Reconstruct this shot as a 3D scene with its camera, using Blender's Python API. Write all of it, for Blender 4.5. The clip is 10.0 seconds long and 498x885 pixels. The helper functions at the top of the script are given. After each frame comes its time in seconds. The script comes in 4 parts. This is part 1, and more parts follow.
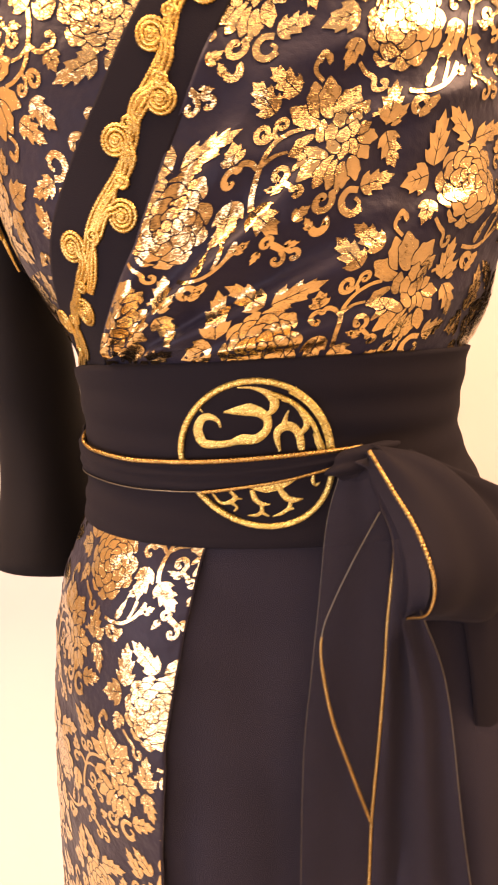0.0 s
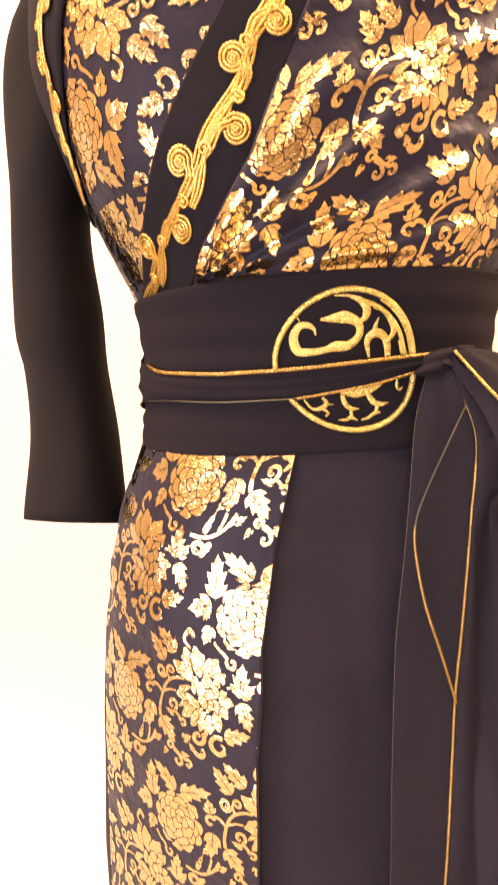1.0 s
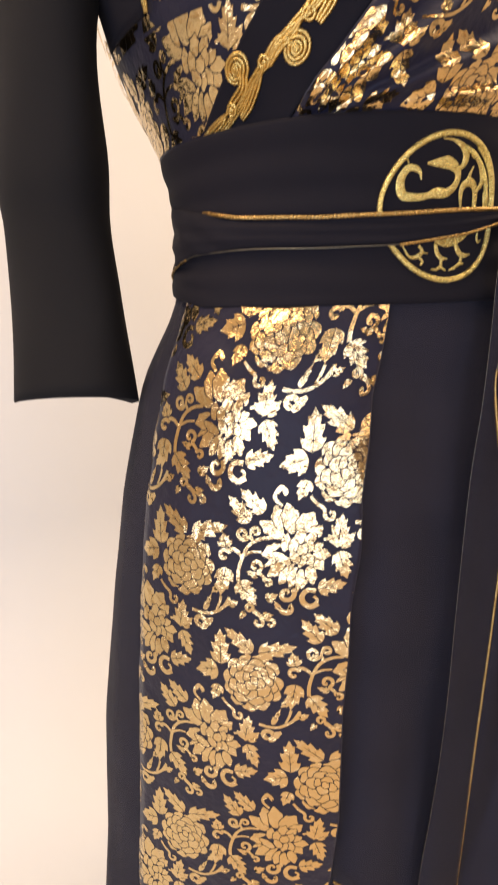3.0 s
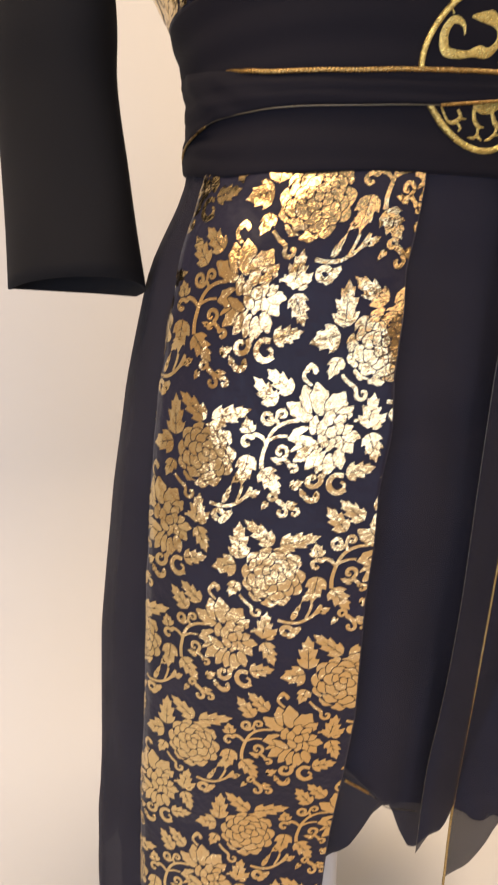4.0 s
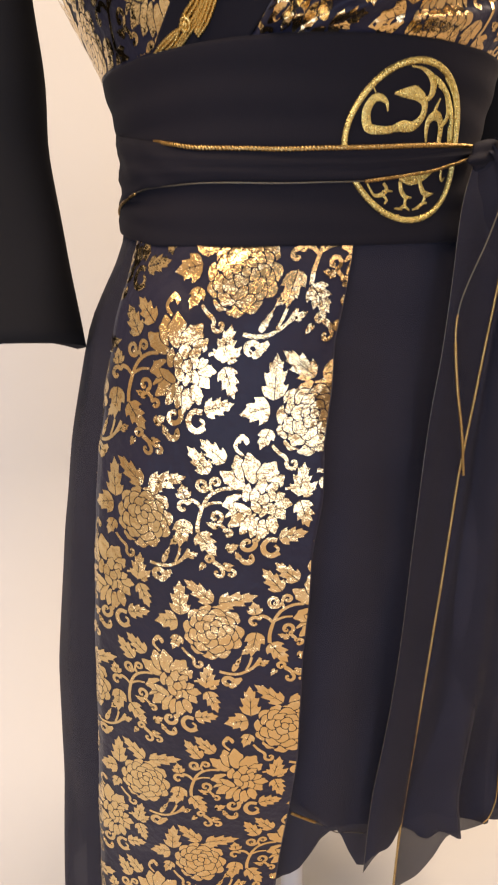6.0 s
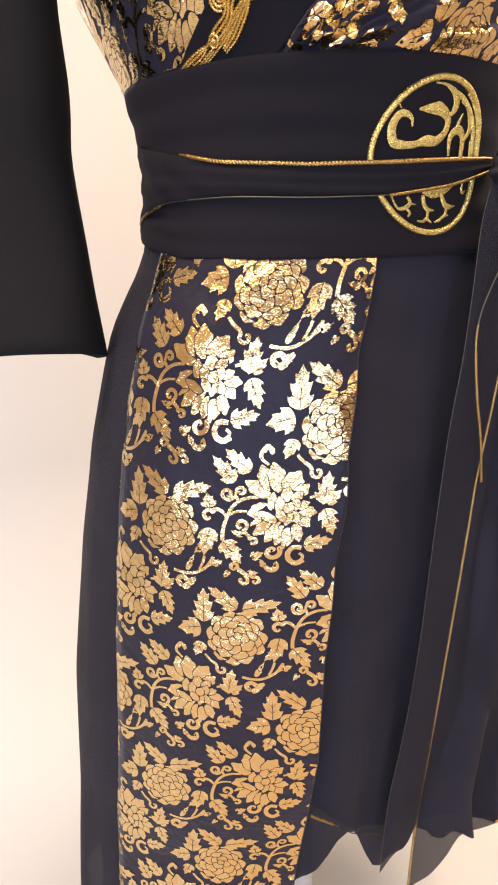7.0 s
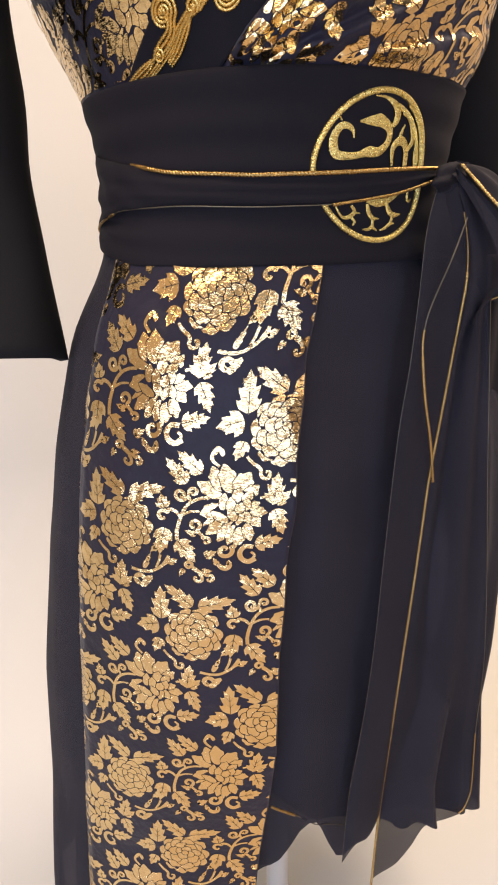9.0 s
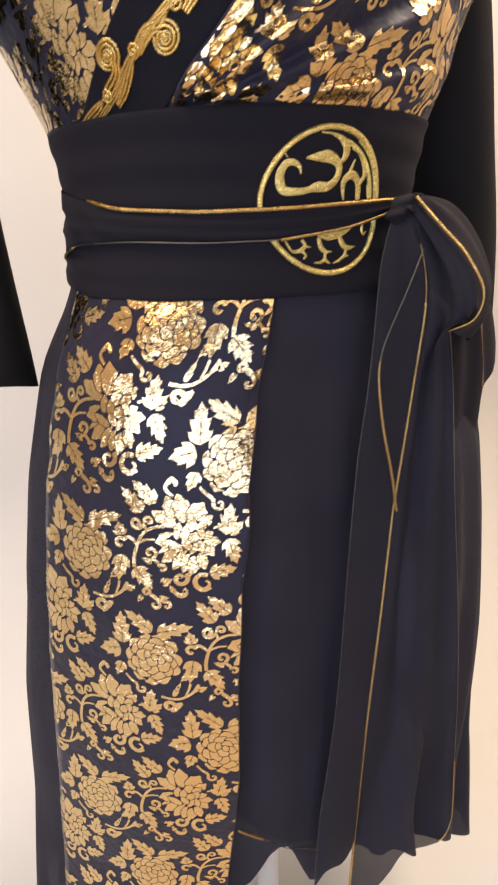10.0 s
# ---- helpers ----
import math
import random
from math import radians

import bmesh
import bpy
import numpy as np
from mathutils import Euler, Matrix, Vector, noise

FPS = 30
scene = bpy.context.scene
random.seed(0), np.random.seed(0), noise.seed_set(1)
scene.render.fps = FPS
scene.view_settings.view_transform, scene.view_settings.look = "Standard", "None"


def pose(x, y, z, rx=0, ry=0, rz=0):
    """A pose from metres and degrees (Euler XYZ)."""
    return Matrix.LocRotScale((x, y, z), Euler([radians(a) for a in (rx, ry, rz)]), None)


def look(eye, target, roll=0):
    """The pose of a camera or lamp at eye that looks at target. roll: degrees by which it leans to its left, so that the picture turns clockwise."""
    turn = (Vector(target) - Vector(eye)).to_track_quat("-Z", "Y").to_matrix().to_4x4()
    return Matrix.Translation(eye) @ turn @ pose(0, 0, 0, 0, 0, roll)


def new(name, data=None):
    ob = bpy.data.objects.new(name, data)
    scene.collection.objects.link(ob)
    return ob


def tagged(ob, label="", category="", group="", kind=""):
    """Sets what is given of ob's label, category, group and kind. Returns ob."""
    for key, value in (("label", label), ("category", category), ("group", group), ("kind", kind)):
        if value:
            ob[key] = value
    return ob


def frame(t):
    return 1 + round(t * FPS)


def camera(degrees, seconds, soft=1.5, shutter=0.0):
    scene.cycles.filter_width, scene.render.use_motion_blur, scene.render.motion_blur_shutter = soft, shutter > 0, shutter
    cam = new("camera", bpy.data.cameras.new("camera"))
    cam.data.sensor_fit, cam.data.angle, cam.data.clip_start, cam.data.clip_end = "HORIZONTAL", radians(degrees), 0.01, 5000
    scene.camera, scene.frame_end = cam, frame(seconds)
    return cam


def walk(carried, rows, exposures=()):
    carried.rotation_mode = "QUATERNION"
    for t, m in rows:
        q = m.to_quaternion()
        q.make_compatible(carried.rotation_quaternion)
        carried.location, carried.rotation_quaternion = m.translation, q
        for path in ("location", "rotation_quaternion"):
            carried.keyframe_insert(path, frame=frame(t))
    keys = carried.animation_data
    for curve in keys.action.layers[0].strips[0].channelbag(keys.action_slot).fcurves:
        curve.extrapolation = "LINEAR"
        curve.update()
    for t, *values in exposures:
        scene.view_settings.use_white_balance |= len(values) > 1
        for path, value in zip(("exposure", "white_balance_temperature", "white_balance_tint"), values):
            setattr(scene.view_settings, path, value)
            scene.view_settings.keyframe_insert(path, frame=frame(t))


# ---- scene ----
cam = camera(42.6, 10.0, soft=2.0, shutter=0.5)
PATH = [
    (0, (0.013, 0.018, 1.189), (-0.005, 1.994, 0.882), -2.2),
    (0.5, (-0.08, -0.006, 1.151), (0.192, 1.965, 0.945), -3.3),
    (1, (-0.118, -0.007, 1.12), (0.178, 1.957, 0.886), -2.9),
    (1.5, (-0.099, -0.048, 1.096), (0.211, 1.905, 0.798), -2.3),
    (2, (-0.118, -0.054, 1.078), (0.27, 1.873, 0.709), -1.4),
    (2.5, (-0.233, 0.017, 1.086), (0.372, 1.883, 0.699), -2.2),
    (2.7, (-0.279, 0.041, 1.084), (0.473, 1.847, 0.666), -2.2),
    (3.8, (-0.357, 0.093, 1.009), (0.67, 1.73, 0.496), -0.5),
    (4, (-0.368, 0.098, 1.002), (0.669, 1.72, 0.46), -0.5),
    (4.5, (-0.384, 0.106, 0.99), (0.657, 1.703, 0.386), -0.8),
    (5, (-0.377, 0.099, 0.989), (0.664, 1.687, 0.363), -0.8),
    (5.5, (-0.34, 0.092, 1.025), (0.703, 1.675, 0.389), -0.9),
    (5.7, (-0.325, 0.086, 1.048), (0.718, 1.671, 0.416), -0.9),
    (6.8, (-0.345, 0.089, 1.082), (0.718, 1.661, 0.45), -1.0),
    (7, (-0.348, 0.096, 1.078), (0.717, 1.666, 0.445), -1.0),
    (7.5, (-0.34, 0.088, 1.085), (0.716, 1.664, 0.45), -1.2),
    (8, (-0.33, 0.076, 1.085), (0.727, 1.65, 0.449), -1.2),
    (8.5, (-0.325, 0.074, 1.084), (0.741, 1.639, 0.442), -1.2),
    (9, (-0.326, 0.068, 1.086), (0.741, 1.631, 0.44), -1.0),
    (9.5, (-0.319, 0.063, 1.088), (0.745, 1.629, 0.443), -1.1),
    (10, (-0.277, 0.039, 1.105), (0.711, 1.658, 0.471), -1.4),
]
EXPOSURES = [(0.0, -0.40, 12800, 48), (0.5, -0.46, 12600, 46), (1.0, 0.0, 11700, 42), (1.5, -0.04, 10100, 32), (2.0, -0.82, 9100, 23), (2.5, -0.48, 8500, 24), (2.7, -0.64, 8200, 23), (4.5, -0.98, 8000, 21), (5.5, -0.98, 8050, 22), (7.0, -0.62, 7700, 23), (8.0, -0.86, 7600, 21), (10.0, -0.82, 7500, 21)]
walk(cam, [(t, look(eye, target, roll)) for t, eye, target, roll in PATH], EXPOSURES)

# ---- light ----
world = bpy.data.worlds.new("room_air")
scene.world = world
world.use_nodes = True
world.node_tree.nodes["Background"].inputs[0].default_value = (1.0, 0.93, 0.84, 1)
world.node_tree.nodes["Background"].inputs[1].default_value = 0.05


def area_lamp(name, m, sx, sy, watts, colour):
    data = bpy.data.lights.new(name, "AREA")
    data.shape, data.size, data.size_y, data.energy, data.color = "RECTANGLE", sx, sy, watts, colour
    ob = new(name, data)
    ob.matrix_world = m
    return ob


WARM = (1.0, 0.92, 0.82)
# Unseen windows, assumed from the gold's highlights and tinted cool to silver them.
area_lamp("assumed_window_light", look((-2.27, -1.50, 0.62), (0, -1.50, 0.62)), 2.8, 0.92, 90, (0.59, 0.92, 1.55))
area_lamp("assumed_front_window_light", look((-1.15, -3.47, 0.62), (-1.15, 0, 0.62)), 1.9, 0.92, 64, (0.59, 0.92, 1.55))
# Unseen fill lamps overhead, added to light the back wall and dress evenly.
for lx, ly, wide_, long_, watts in ((-1.2, 0.2, 1.5, 0.8, 90), (1.3, 0.2, 1.5, 0.8, 132), (-0.5, -2.5, 1.8, 1.2, 44), (1.5, -2.85, 1.8, 1.0, 50)):
    area_lamp("ceiling_fill_lamp", look((lx, ly, 2.72), (lx, ly + 0.01, 0)), wide_, long_, watts, WARM)


# ---- materials ----
def mat(name, base, rough=0.6, metal=0.0, sheen=0.0, bump=0.0, scale=900.0, vary=0.15, spot=14.0, alpha=1.0, spec=0.5, weave="", ripple=0.0, deep=0.0006, glint=0.0):
    m = bpy.data.materials.new(name)
    m.use_nodes = True
    nt = m.node_tree
    n, l = nt.nodes, nt.links
    b = n["Principled BSDF"]
    b.inputs["Roughness"].default_value = rough
    b.inputs["Metallic"].default_value = metal
    b.inputs["Sheen Weight"].default_value = sheen
    b.inputs["Sheen Roughness"].default_value = 0.5
    b.inputs["Specular IOR Level"].default_value = spec
    b.inputs["Alpha"].default_value = alpha
    co = n.new("ShaderNodeTexCoord")
    big = n.new("ShaderNodeTexNoise")
    big.inputs["Scale"].default_value, big.inputs["Detail"].default_value = spot, 5
    l.new(co.outputs["Object"], big.inputs["Vector"])
    mix = n.new("ShaderNodeMixRGB")
    mix.inputs[1].default_value = (*[c * (1 - vary) for c in base], 1)
    mix.inputs[2].default_value = (*[min(1, c * (1 + vary)) for c in base], 1)
    l.new(big.outputs["Fac"], mix.inputs[0])
    l.new(mix.outputs[0], b.inputs["Base Color"])
    if bump:
        bp = n.new("ShaderNodeBump")
        bp.inputs["Strength"].default_value, bp.inputs["Distance"].default_value = bump, deep
        if weave:
            fine = n.new("ShaderNodeTexWave")
            fine.wave_type, fine.bands_direction = "BANDS", weave
            fine.inputs["Scale"].default_value, fine.inputs["Distortion"].default_value = scale, 4.0
            fine.inputs["Detail"].default_value, fine.inputs["Detail Scale"].default_value = 4, 2.5
        else:
            fine = n.new("ShaderNodeTexNoise")
            fine.inputs["Scale"].default_value, fine.inputs["Detail"].default_value = scale, 3
        l.new(co.outputs["Object"], fine.inputs["Vector"])
        l.new(fine.outputs["Fac"], bp.inputs["Height"])
        if ripple:
            slow = n.new("ShaderNodeTexNoise")
            slow.inputs["Scale"].default_value, slow.inputs["Detail"].default_value = 75, 2
            l.new(co.outputs["Object"], slow.inputs["Vector"])
            wave = n.new("ShaderNodeBump")
            wave.inputs["Strength"].default_value, wave.inputs["Distance"].default_value = ripple, 0.006
            l.new(slow.outputs["Fac"], wave.inputs["Height"])
            l.new(wave.outputs[0], bp.inputs["Normal"])
        l.new(bp.outputs[0], b.inputs["Normal"])
        if glint:
            # metal film threads: each short float lies at its own angle and shine
            stretch = n.new("ShaderNodeMapping")
            stretch.inputs["Scale"].default_value = (0.55, 0.55, 1.5)
            l.new(co.outputs["Object"], stretch.inputs["Vector"])
            cell = n.new("ShaderNodeTexVoronoi")
            cell.inputs["Scale"].default_value = 1500
            l.new(stretch.outputs[0], cell.inputs["Vector"])
            centred = n.new("ShaderNodeVectorMath")
            centred.operation = "MULTIPLY_ADD"
            centred.inputs[1].default_value, centred.inputs[2].default_value = (2 * glint,) * 3, (-glint,) * 3
            l.new(cell.outputs["Color"], centred.inputs[0])
            tilt = n.new("ShaderNodeVectorMath")
            tilt.operation = "ADD"
            l.new(bp.outputs[0], tilt.inputs[0])
            l.new(centred.outputs[0], tilt.inputs[1])
            facet = n.new("ShaderNodeVectorMath")
            facet.operation = "NORMALIZE"
            l.new(tilt.outputs[0], facet.inputs[0])
            l.new(facet.outputs[0], b.inputs["Normal"])
            shine = n.new("ShaderNodeMapRange")
            shine.inputs["To Min"].default_value, shine.inputs["To Max"].default_value = rough * 0.6, rough * 1.5
            l.new(cell.outputs["Color"], shine.inputs["Value"])
            l.new(shine.outputs[0], b.inputs["Roughness"])
    return m


GOLD = mat("gold_lame", (0.78, 0.56, 0.275), 0.15, 1.0, bump=0.45, scale=390, vary=0.12, spot=70, weave="Z", ripple=0.35, deep=0.00006, glint=0.125)
GROUND = mat("navy_satin", (0.0135, 0.0115, 0.0205), 0.45, 0.0, sheen=0.08, bump=0.5, scale=1100, spec=0.16, ripple=0.3, deep=0.0003, vary=0.35)
CREPE = mat("black_crepe", (0.0098, 0.0085, 0.0108), 0.8, 0.0, sheen=0.01, bump=0.35, scale=1500, vary=0.25, spot=9, spec=0.1)
JERSEY = mat("black_jersey", (0.0115, 0.0106, 0.0102), 0.9, 0.0, sheen=0.01, bump=0.2, scale=1800, vary=0.25, spot=7, spec=0.08)
SHEER = mat("black_chiffon", (0.0222, 0.0202, 0.0265), 0.8, 0.0, sheen=0.02, bump=0.2, scale=1500, vary=0.25, alpha=0.86, spec=0.1)
VOILE = mat("black_voile", (0.0220, 0.0200, 0.0258), 0.8, 0.0, sheen=0.02, bump=0.2, scale=1500, vary=0.25, alpha=0.66, spec=0.1)
CORD = mat("gold_cord", (0.40, 0.25, 0.085), 0.32, 1.0, bump=0.4, scale=1400, vary=0.35, spot=90, glint=0.22)
BRAID = mat("gold_braid", (0.66, 0.43, 0.135), 0.32, 1.0, bump=0.35, scale=1400, vary=0.30, spot=120, deep=0.0003, glint=0.12)
STITCH = mat("gold_satin_stitch", (0.86, 0.60, 0.20), 0.30, 0.95, bump=1.0, scale=1300, vary=0.35, spot=160, deep=0.0007, glint=0.30)
THREAD = mat("fine_gold_thread", (0.15, 0.135, 0.10), 0.45, 1.0, bump=0.3, scale=1500)
WALL = mat("cream_paint", (0.558, 0.541, 0.484), 0.9, 0.0, bump=0.08, scale=160, vary=0.03, spot=2.5)
# Floor out of view: tone and gloss set for the lower gold's reflections.
FLOOR = mat("unseen_floor", (0.40, 0.34, 0.27), 0.32, 0.0, bump=0.08, scale=90, vary=0.15, spot=3)
STEEL = mat("pale_stand", (0.64, 0.59, 0.51), 0.45, 0.0, bump=0.05, scale=200, vary=0.05)
# Two tones for walls out of view, chosen for what the gold mirrors.
ROOM = mat("unseen_wall_dark", (0.14, 0.11, 0.085), 0.9, 0.0, bump=0.08, scale=160, vary=0.05, spot=2.5)
PALE = mat("unseen_wall_pale", (0.40, 0.34, 0.275), 0.9, 0.0, bump=0.08, scale=160, vary=0.05, spot=2.5)
FORM = mat("form_linen", (0.6, 0.55, 0.48), 0.9, 0.0, bump=0.2, scale=600)


# ---- helpers of this scene ----
def mesh_ob(name, verts, faces, material, parent=None, label="", smooth=True, thick=0.0):
    me = bpy.data.meshes.new(name)
    me.from_pydata([tuple(map(float, v)) for v in verts], [], [tuple(map(int, f)) for f in faces])
    me.materials.append(material)
    me.update()
    if smooth:
        me.polygons.foreach_set("use_smooth", [True] * len(me.polygons))
    ob = new(name, me)
    ob.parent = parent
    if label:
        tagged(ob, label)
    if thick:
        md = ob.modifiers.new("thickness", "SOLIDIFY")
        md.thickness, md.offset = thick, -1
    return ob


def part(name, bm, material, parent, label="", smooth=True):
    me = bpy.data.meshes.new(name)
    bm.to_mesh(me)
    bm.free()
    me.materials.append(material)
    if smooth:
        me.polygons.foreach_set("use_smooth", [True] * len(me.polygons))
    ob = new(name, me)
    ob.parent = parent
    if label:
        tagged(ob, label)
    return ob


def thing(name, label, category, group="", kind=""):
    return tagged(new(name), label, category, group, kind)


def smooth_path(pts, step):
    """Catmull-Rom through the points, resampled at even steps."""
    p = np.array(pts, float)
    q = np.vstack([2 * p[0] - p[1], p, 2 * p[-1] - p[-2]])
    out = []
    for i in range(1, len(q) - 2):
        for t in np.linspace(0, 1, 16, endpoint=False):
            a, b, c, d = q[i - 1], q[i], q[i + 1], q[i + 2]
            out.append(0.5 * (2 * b + (c - a) * t + (2 * a - 5 * b + 4 * c - d) * t * t + (3 * b - a - 3 * c + d) * t**3))
    out = np.array(out + [p[-1]])
    s = np.r_[0, np.cumsum(np.linalg.norm(np.diff(out, axis=0), axis=1))]
    n = max(2, int(s[-1] / step) + 1)
    at = np.linspace(0, s[-1], n)
    return np.stack([np.interp(at, s, out[:, k]) for k in range(out.shape[1])], 1)


# ---- the dressed figure's outline: half width, half depth and centre by height ----
KZ = [0.10, 0.36, 0.5, 0.65, 0.8, 0.9, 1.0, 1.06, 1.12, 1.18, 1.25, 1.35, 1.42, 1.47, 1.51]
KA = [0.335, 0.3205, 0.302, 0.286, 0.262, 0.239, 0.202, 0.1595, 0.1430, 0.149, 0.175, 0.199, 0.192, 0.155, 0.085]
KB = [0.240, 0.236, 0.232, 0.240, 0.231, 0.203, 0.156, 0.129, 0.126, 0.145, 0.159, 0.163, 0.157, 0.118, 0.070]
KX = [0.112, 0.1063, 0.103, 0.090, 0.078, 0.068, 0.052, 0.0375, 0.026, 0.0275, 0.022, 0.012, 0.010, 0.010, 0.010]
KY = [0.640, 0.638, 0.634, 0.616, 0.593, 0.573, 0.555, 0.541, 0.536, 0.544, 0.5475, 0.5495, 0.550, 0.555, 0.560]
KP = [1.85, 1.82, 1.80, 1.72, 1.68, 1.80, 2.05, 2.10, 2.00, 2.10, 2.45, 2.40, 2.30, 2.20, 2.10]
# how far the front right of the panel lies back
DENT = [0.010, 0.022, 0.040, 0.040, 0.018, 0.003, 0.001, 0.0]
ZS = np.linspace(0.10, 1.51, 283)
US = np.linspace(-0.95, 0.95, 761)


def profile(vals):
    fine = np.linspace(0.0, 1.61, 645)
    v = np.interp(fine, KZ, vals)
    w = np.exp(-0.5 * (np.arange(-12, 13) * 0.0025 / 0.010) ** 2)
    v = np.convolve(np.pad(v, 12, mode="edge"), w / w.sum(), "valid")
    return np.interp(ZS, fine, v)


PA, PB, PX, PY, PP = profile(KA), profile(KB), profile(KX), profile(KY), profile(KP)
TX, TY, ROUND = np.zeros((len(ZS), len(US))), np.zeros((len(ZS), len(US))), np.zeros(len(ZS))
ph = np.linspace(-math.pi, math.pi, 3001)
for i in range(len(ZS)):
    ex = 2 / PP[i]
    xs = PX[i] + PA[i] * np.sign(np.sin(ph)) * np.abs(np.sin(ph)) ** ex
    ys = PY[i] - PB[i] * np.sign(np.cos(ph)) * np.abs(np.cos(ph)) ** ex
    hip = np.interp(ZS[i], [0.40, 0.52, 0.78, 0.9, 0.96, 1.0, 1.03, 1.055], [0, 0.006, 0.008, 0.011, 0.016, 0.024, 0.028, 0])
    xs = xs + hip * np.clip((xs - PX[i]) / PA[i], 0, 1) ** 2
    hollow = np.interp(ZS[i], [0.36, 0.5, 0.7, 0.88, 1.0, 1.05, 1.12, 1.16], DENT)
    across = np.clip((xs + 0.06) / 0.08, 0, 1) * np.clip((0.16 - xs) / 0.08, 0, 1) * (ys < PY[i])
    ys = ys + hollow * across**2 * (3 - 2 * across)
    s = np.r_[0, np.cumsum(np.hypot(np.diff(xs), np.diff(ys)))]
    s -= s[1500]
    ROUND[i] = s[-1]
    TX[i], TY[i] = np.interp(US, s, xs), np.interp(US, s, ys)


def at(u, z):
    """The point of the outline at arc length u from the front line and height z."""
    u, z = np.broadcast_arrays(np.asarray(u, float), np.asarray(z, float))
    fz = np.clip((z - ZS[0]) / (ZS[1] - ZS[0]), 0, len(ZS) - 1.001)
    fu = np.clip((u - US[0]) / (US[1] - US[0]), 0, len(US) - 1.001)
    i, j = fz.astype(int), fu.astype(int)
    a, b = fz - i, fu - j
    pick = lambda T: (T[i, j] * (1 - b) + T[i, j + 1] * b) * (1 - a) + (T[i + 1, j] * (1 - b) + T[i + 1, j + 1] * b) * a
    return np.stack([pick(TX), pick(TY), z], -1)


def surf(u, z, off=0.0):
    """The outline moved out along its normal by off."""
    u, z = np.broadcast_arrays(np.asarray(u, float), np.asarray(z, float))
    du = at(u + 0.004, z) - at(u - 0.004, z)
    dz = at(u, z + 0.006) - at(u, z - 0.006)
    n = np.cross(du, dz)
    n /= np.linalg.norm(n, axis=-1, keepdims=True) + 1e-12
    return at(u, z) + n * np.asarray(off, float)[..., None]


def half_round(z):
    return np.interp(z, ZS, ROUND)


# panel of brocade on the skirt: its front edge and its side edge by height
edge = lambda z: float(np.interp(z, [0.2, 0.404, 0.478, 0.589, 0.646, 0.754, 0.846, 0.925, 0.9975, 1.0575, 1.075], [-0.205, -0.1825, -0.1725, -0.1585, -0.1525, -0.1465, -0.1355, -0.118, -0.091, -0.060, -0.052]))
wide = lambda z: float(np.interp(z, [0.2, 0.38, 0.52, 0.65, 0.91, 0.99, 1.06], [0.167, 0.176, 0.186, 0.187, 0.181, 0.171, 0.172]))
edge_v, wide_v = np.vectorize(edge), np.vectorize(wide)


def skirt_fold(u, z):
    """Soft hanging folds of the skirt, deeper towards the hem and away from the flat panel."""
    deep = np.clip((1.02 - z) / 0.6, 0, 1) * np.clip((u + 0.10) / 0.12, 0, 1)
    back = np.clip((1.02 - z) / 0.6, 0, 1) * np.clip((-u - 0.40) / 0.08, 0, 1)
    flare = -0.003 * np.clip((-u - 0.27) / 0.04, 0, 1) * np.clip((u + 0.48) / 0.08, 0, 1) * np.clip((0.90 - z) / 0.14, 0, 1)
    beside = u - np.interp(z, [0.2, 0.478, 0.754, 0.846, 0.925, 0.9975], [-0.205, -0.1725, -0.1425, -0.131, -0.115, -0.090])
    hang = np.clip((1.0 - z) / 0.15, 0, 1)
    roll = hang * (-0.0085 * np.exp(-((beside - 0.010) / 0.017) ** 2) + 0.0050 * np.exp(-((beside - 0.058) / 0.022) ** 2) - 0.004 * np.exp(-((beside - 0.10) / 0.018) ** 2))
    return flare + roll + 0.009 * deep * np.sin(u * 62 + 0.8 * np.sin(z * 5)) + 0.005 * deep * np.sin(u * 118 + 2 + z * 3) + 0.008 * back * np.sin(u * 55)


def bodice_fold(u, z):
    """Pleats of the wrapped front, fanning out from where it is tucked into the belt."""
    du, dz = u + 0.125, z - 1.165
    r, ang = np.hypot(du, dz), np.degrees(np.arctan2(dz, du))
    f = 0
    for centre, above, below, high in ((36, 2.2, 7.0, 0.0100), (22, 1.8, 6.0, 0.0095), (12, 1.5, 4.0, 0.007), (49, 2.5, 6.0, 0.006), (60, 3.0, 5.0, 0.005)):
        off = ang - centre - 25 * np.clip(0.12 - r, 0, 1)
        f = f + high * np.exp(-((off / np.where(off > 0, above, below)) ** 2))
    fade = np.clip(r / 0.022, 0, 1) * np.clip((0.30 - r) / 0.16, 0, 1) * (u > -0.13)
    fade = fade * np.clip((z - 1.179) / 0.010, 0, 1)
    roll = 0.0060 * np.exp(-(((u - wrap_edge(z) - 0.007) / 0.006) ** 2)) * np.clip((1.30 - z) / 0.05, 0, 1)
    drag = 0
    for level, slope, wide_, high in ((1.392, 0.10, 0.009, 0.0034), (1.352, 0.22, 0.008, 0.0030), (1.318, 0.30, 0.007, 0.0030), (1.262, 0.12, 0.007, 0.0024)):
        drag = drag + high * np.exp(-(((z - level - slope * (u - 0.1)) / wide_) ** 2))
    drag = drag * np.clip((u - wrap_edge(z) - 0.02) / 0.05, 0, 1) * np.clip((0.26 - u) / 0.08, 0, 1)
    under = -0.003 * np.clip((1.190 - z) / 0.012, 0, 1)
    return f * fade + roll + drag + tuck(u, z) + under + (0.0015 * np.sin(u * 50 + z * 40) + 0.0013 * np.sin(140 * (0.85 * z - 0.5 * u) + 3 * np.sin(u * 40))) * np.clip((z - 1.17) / 0.04, 0, 1)


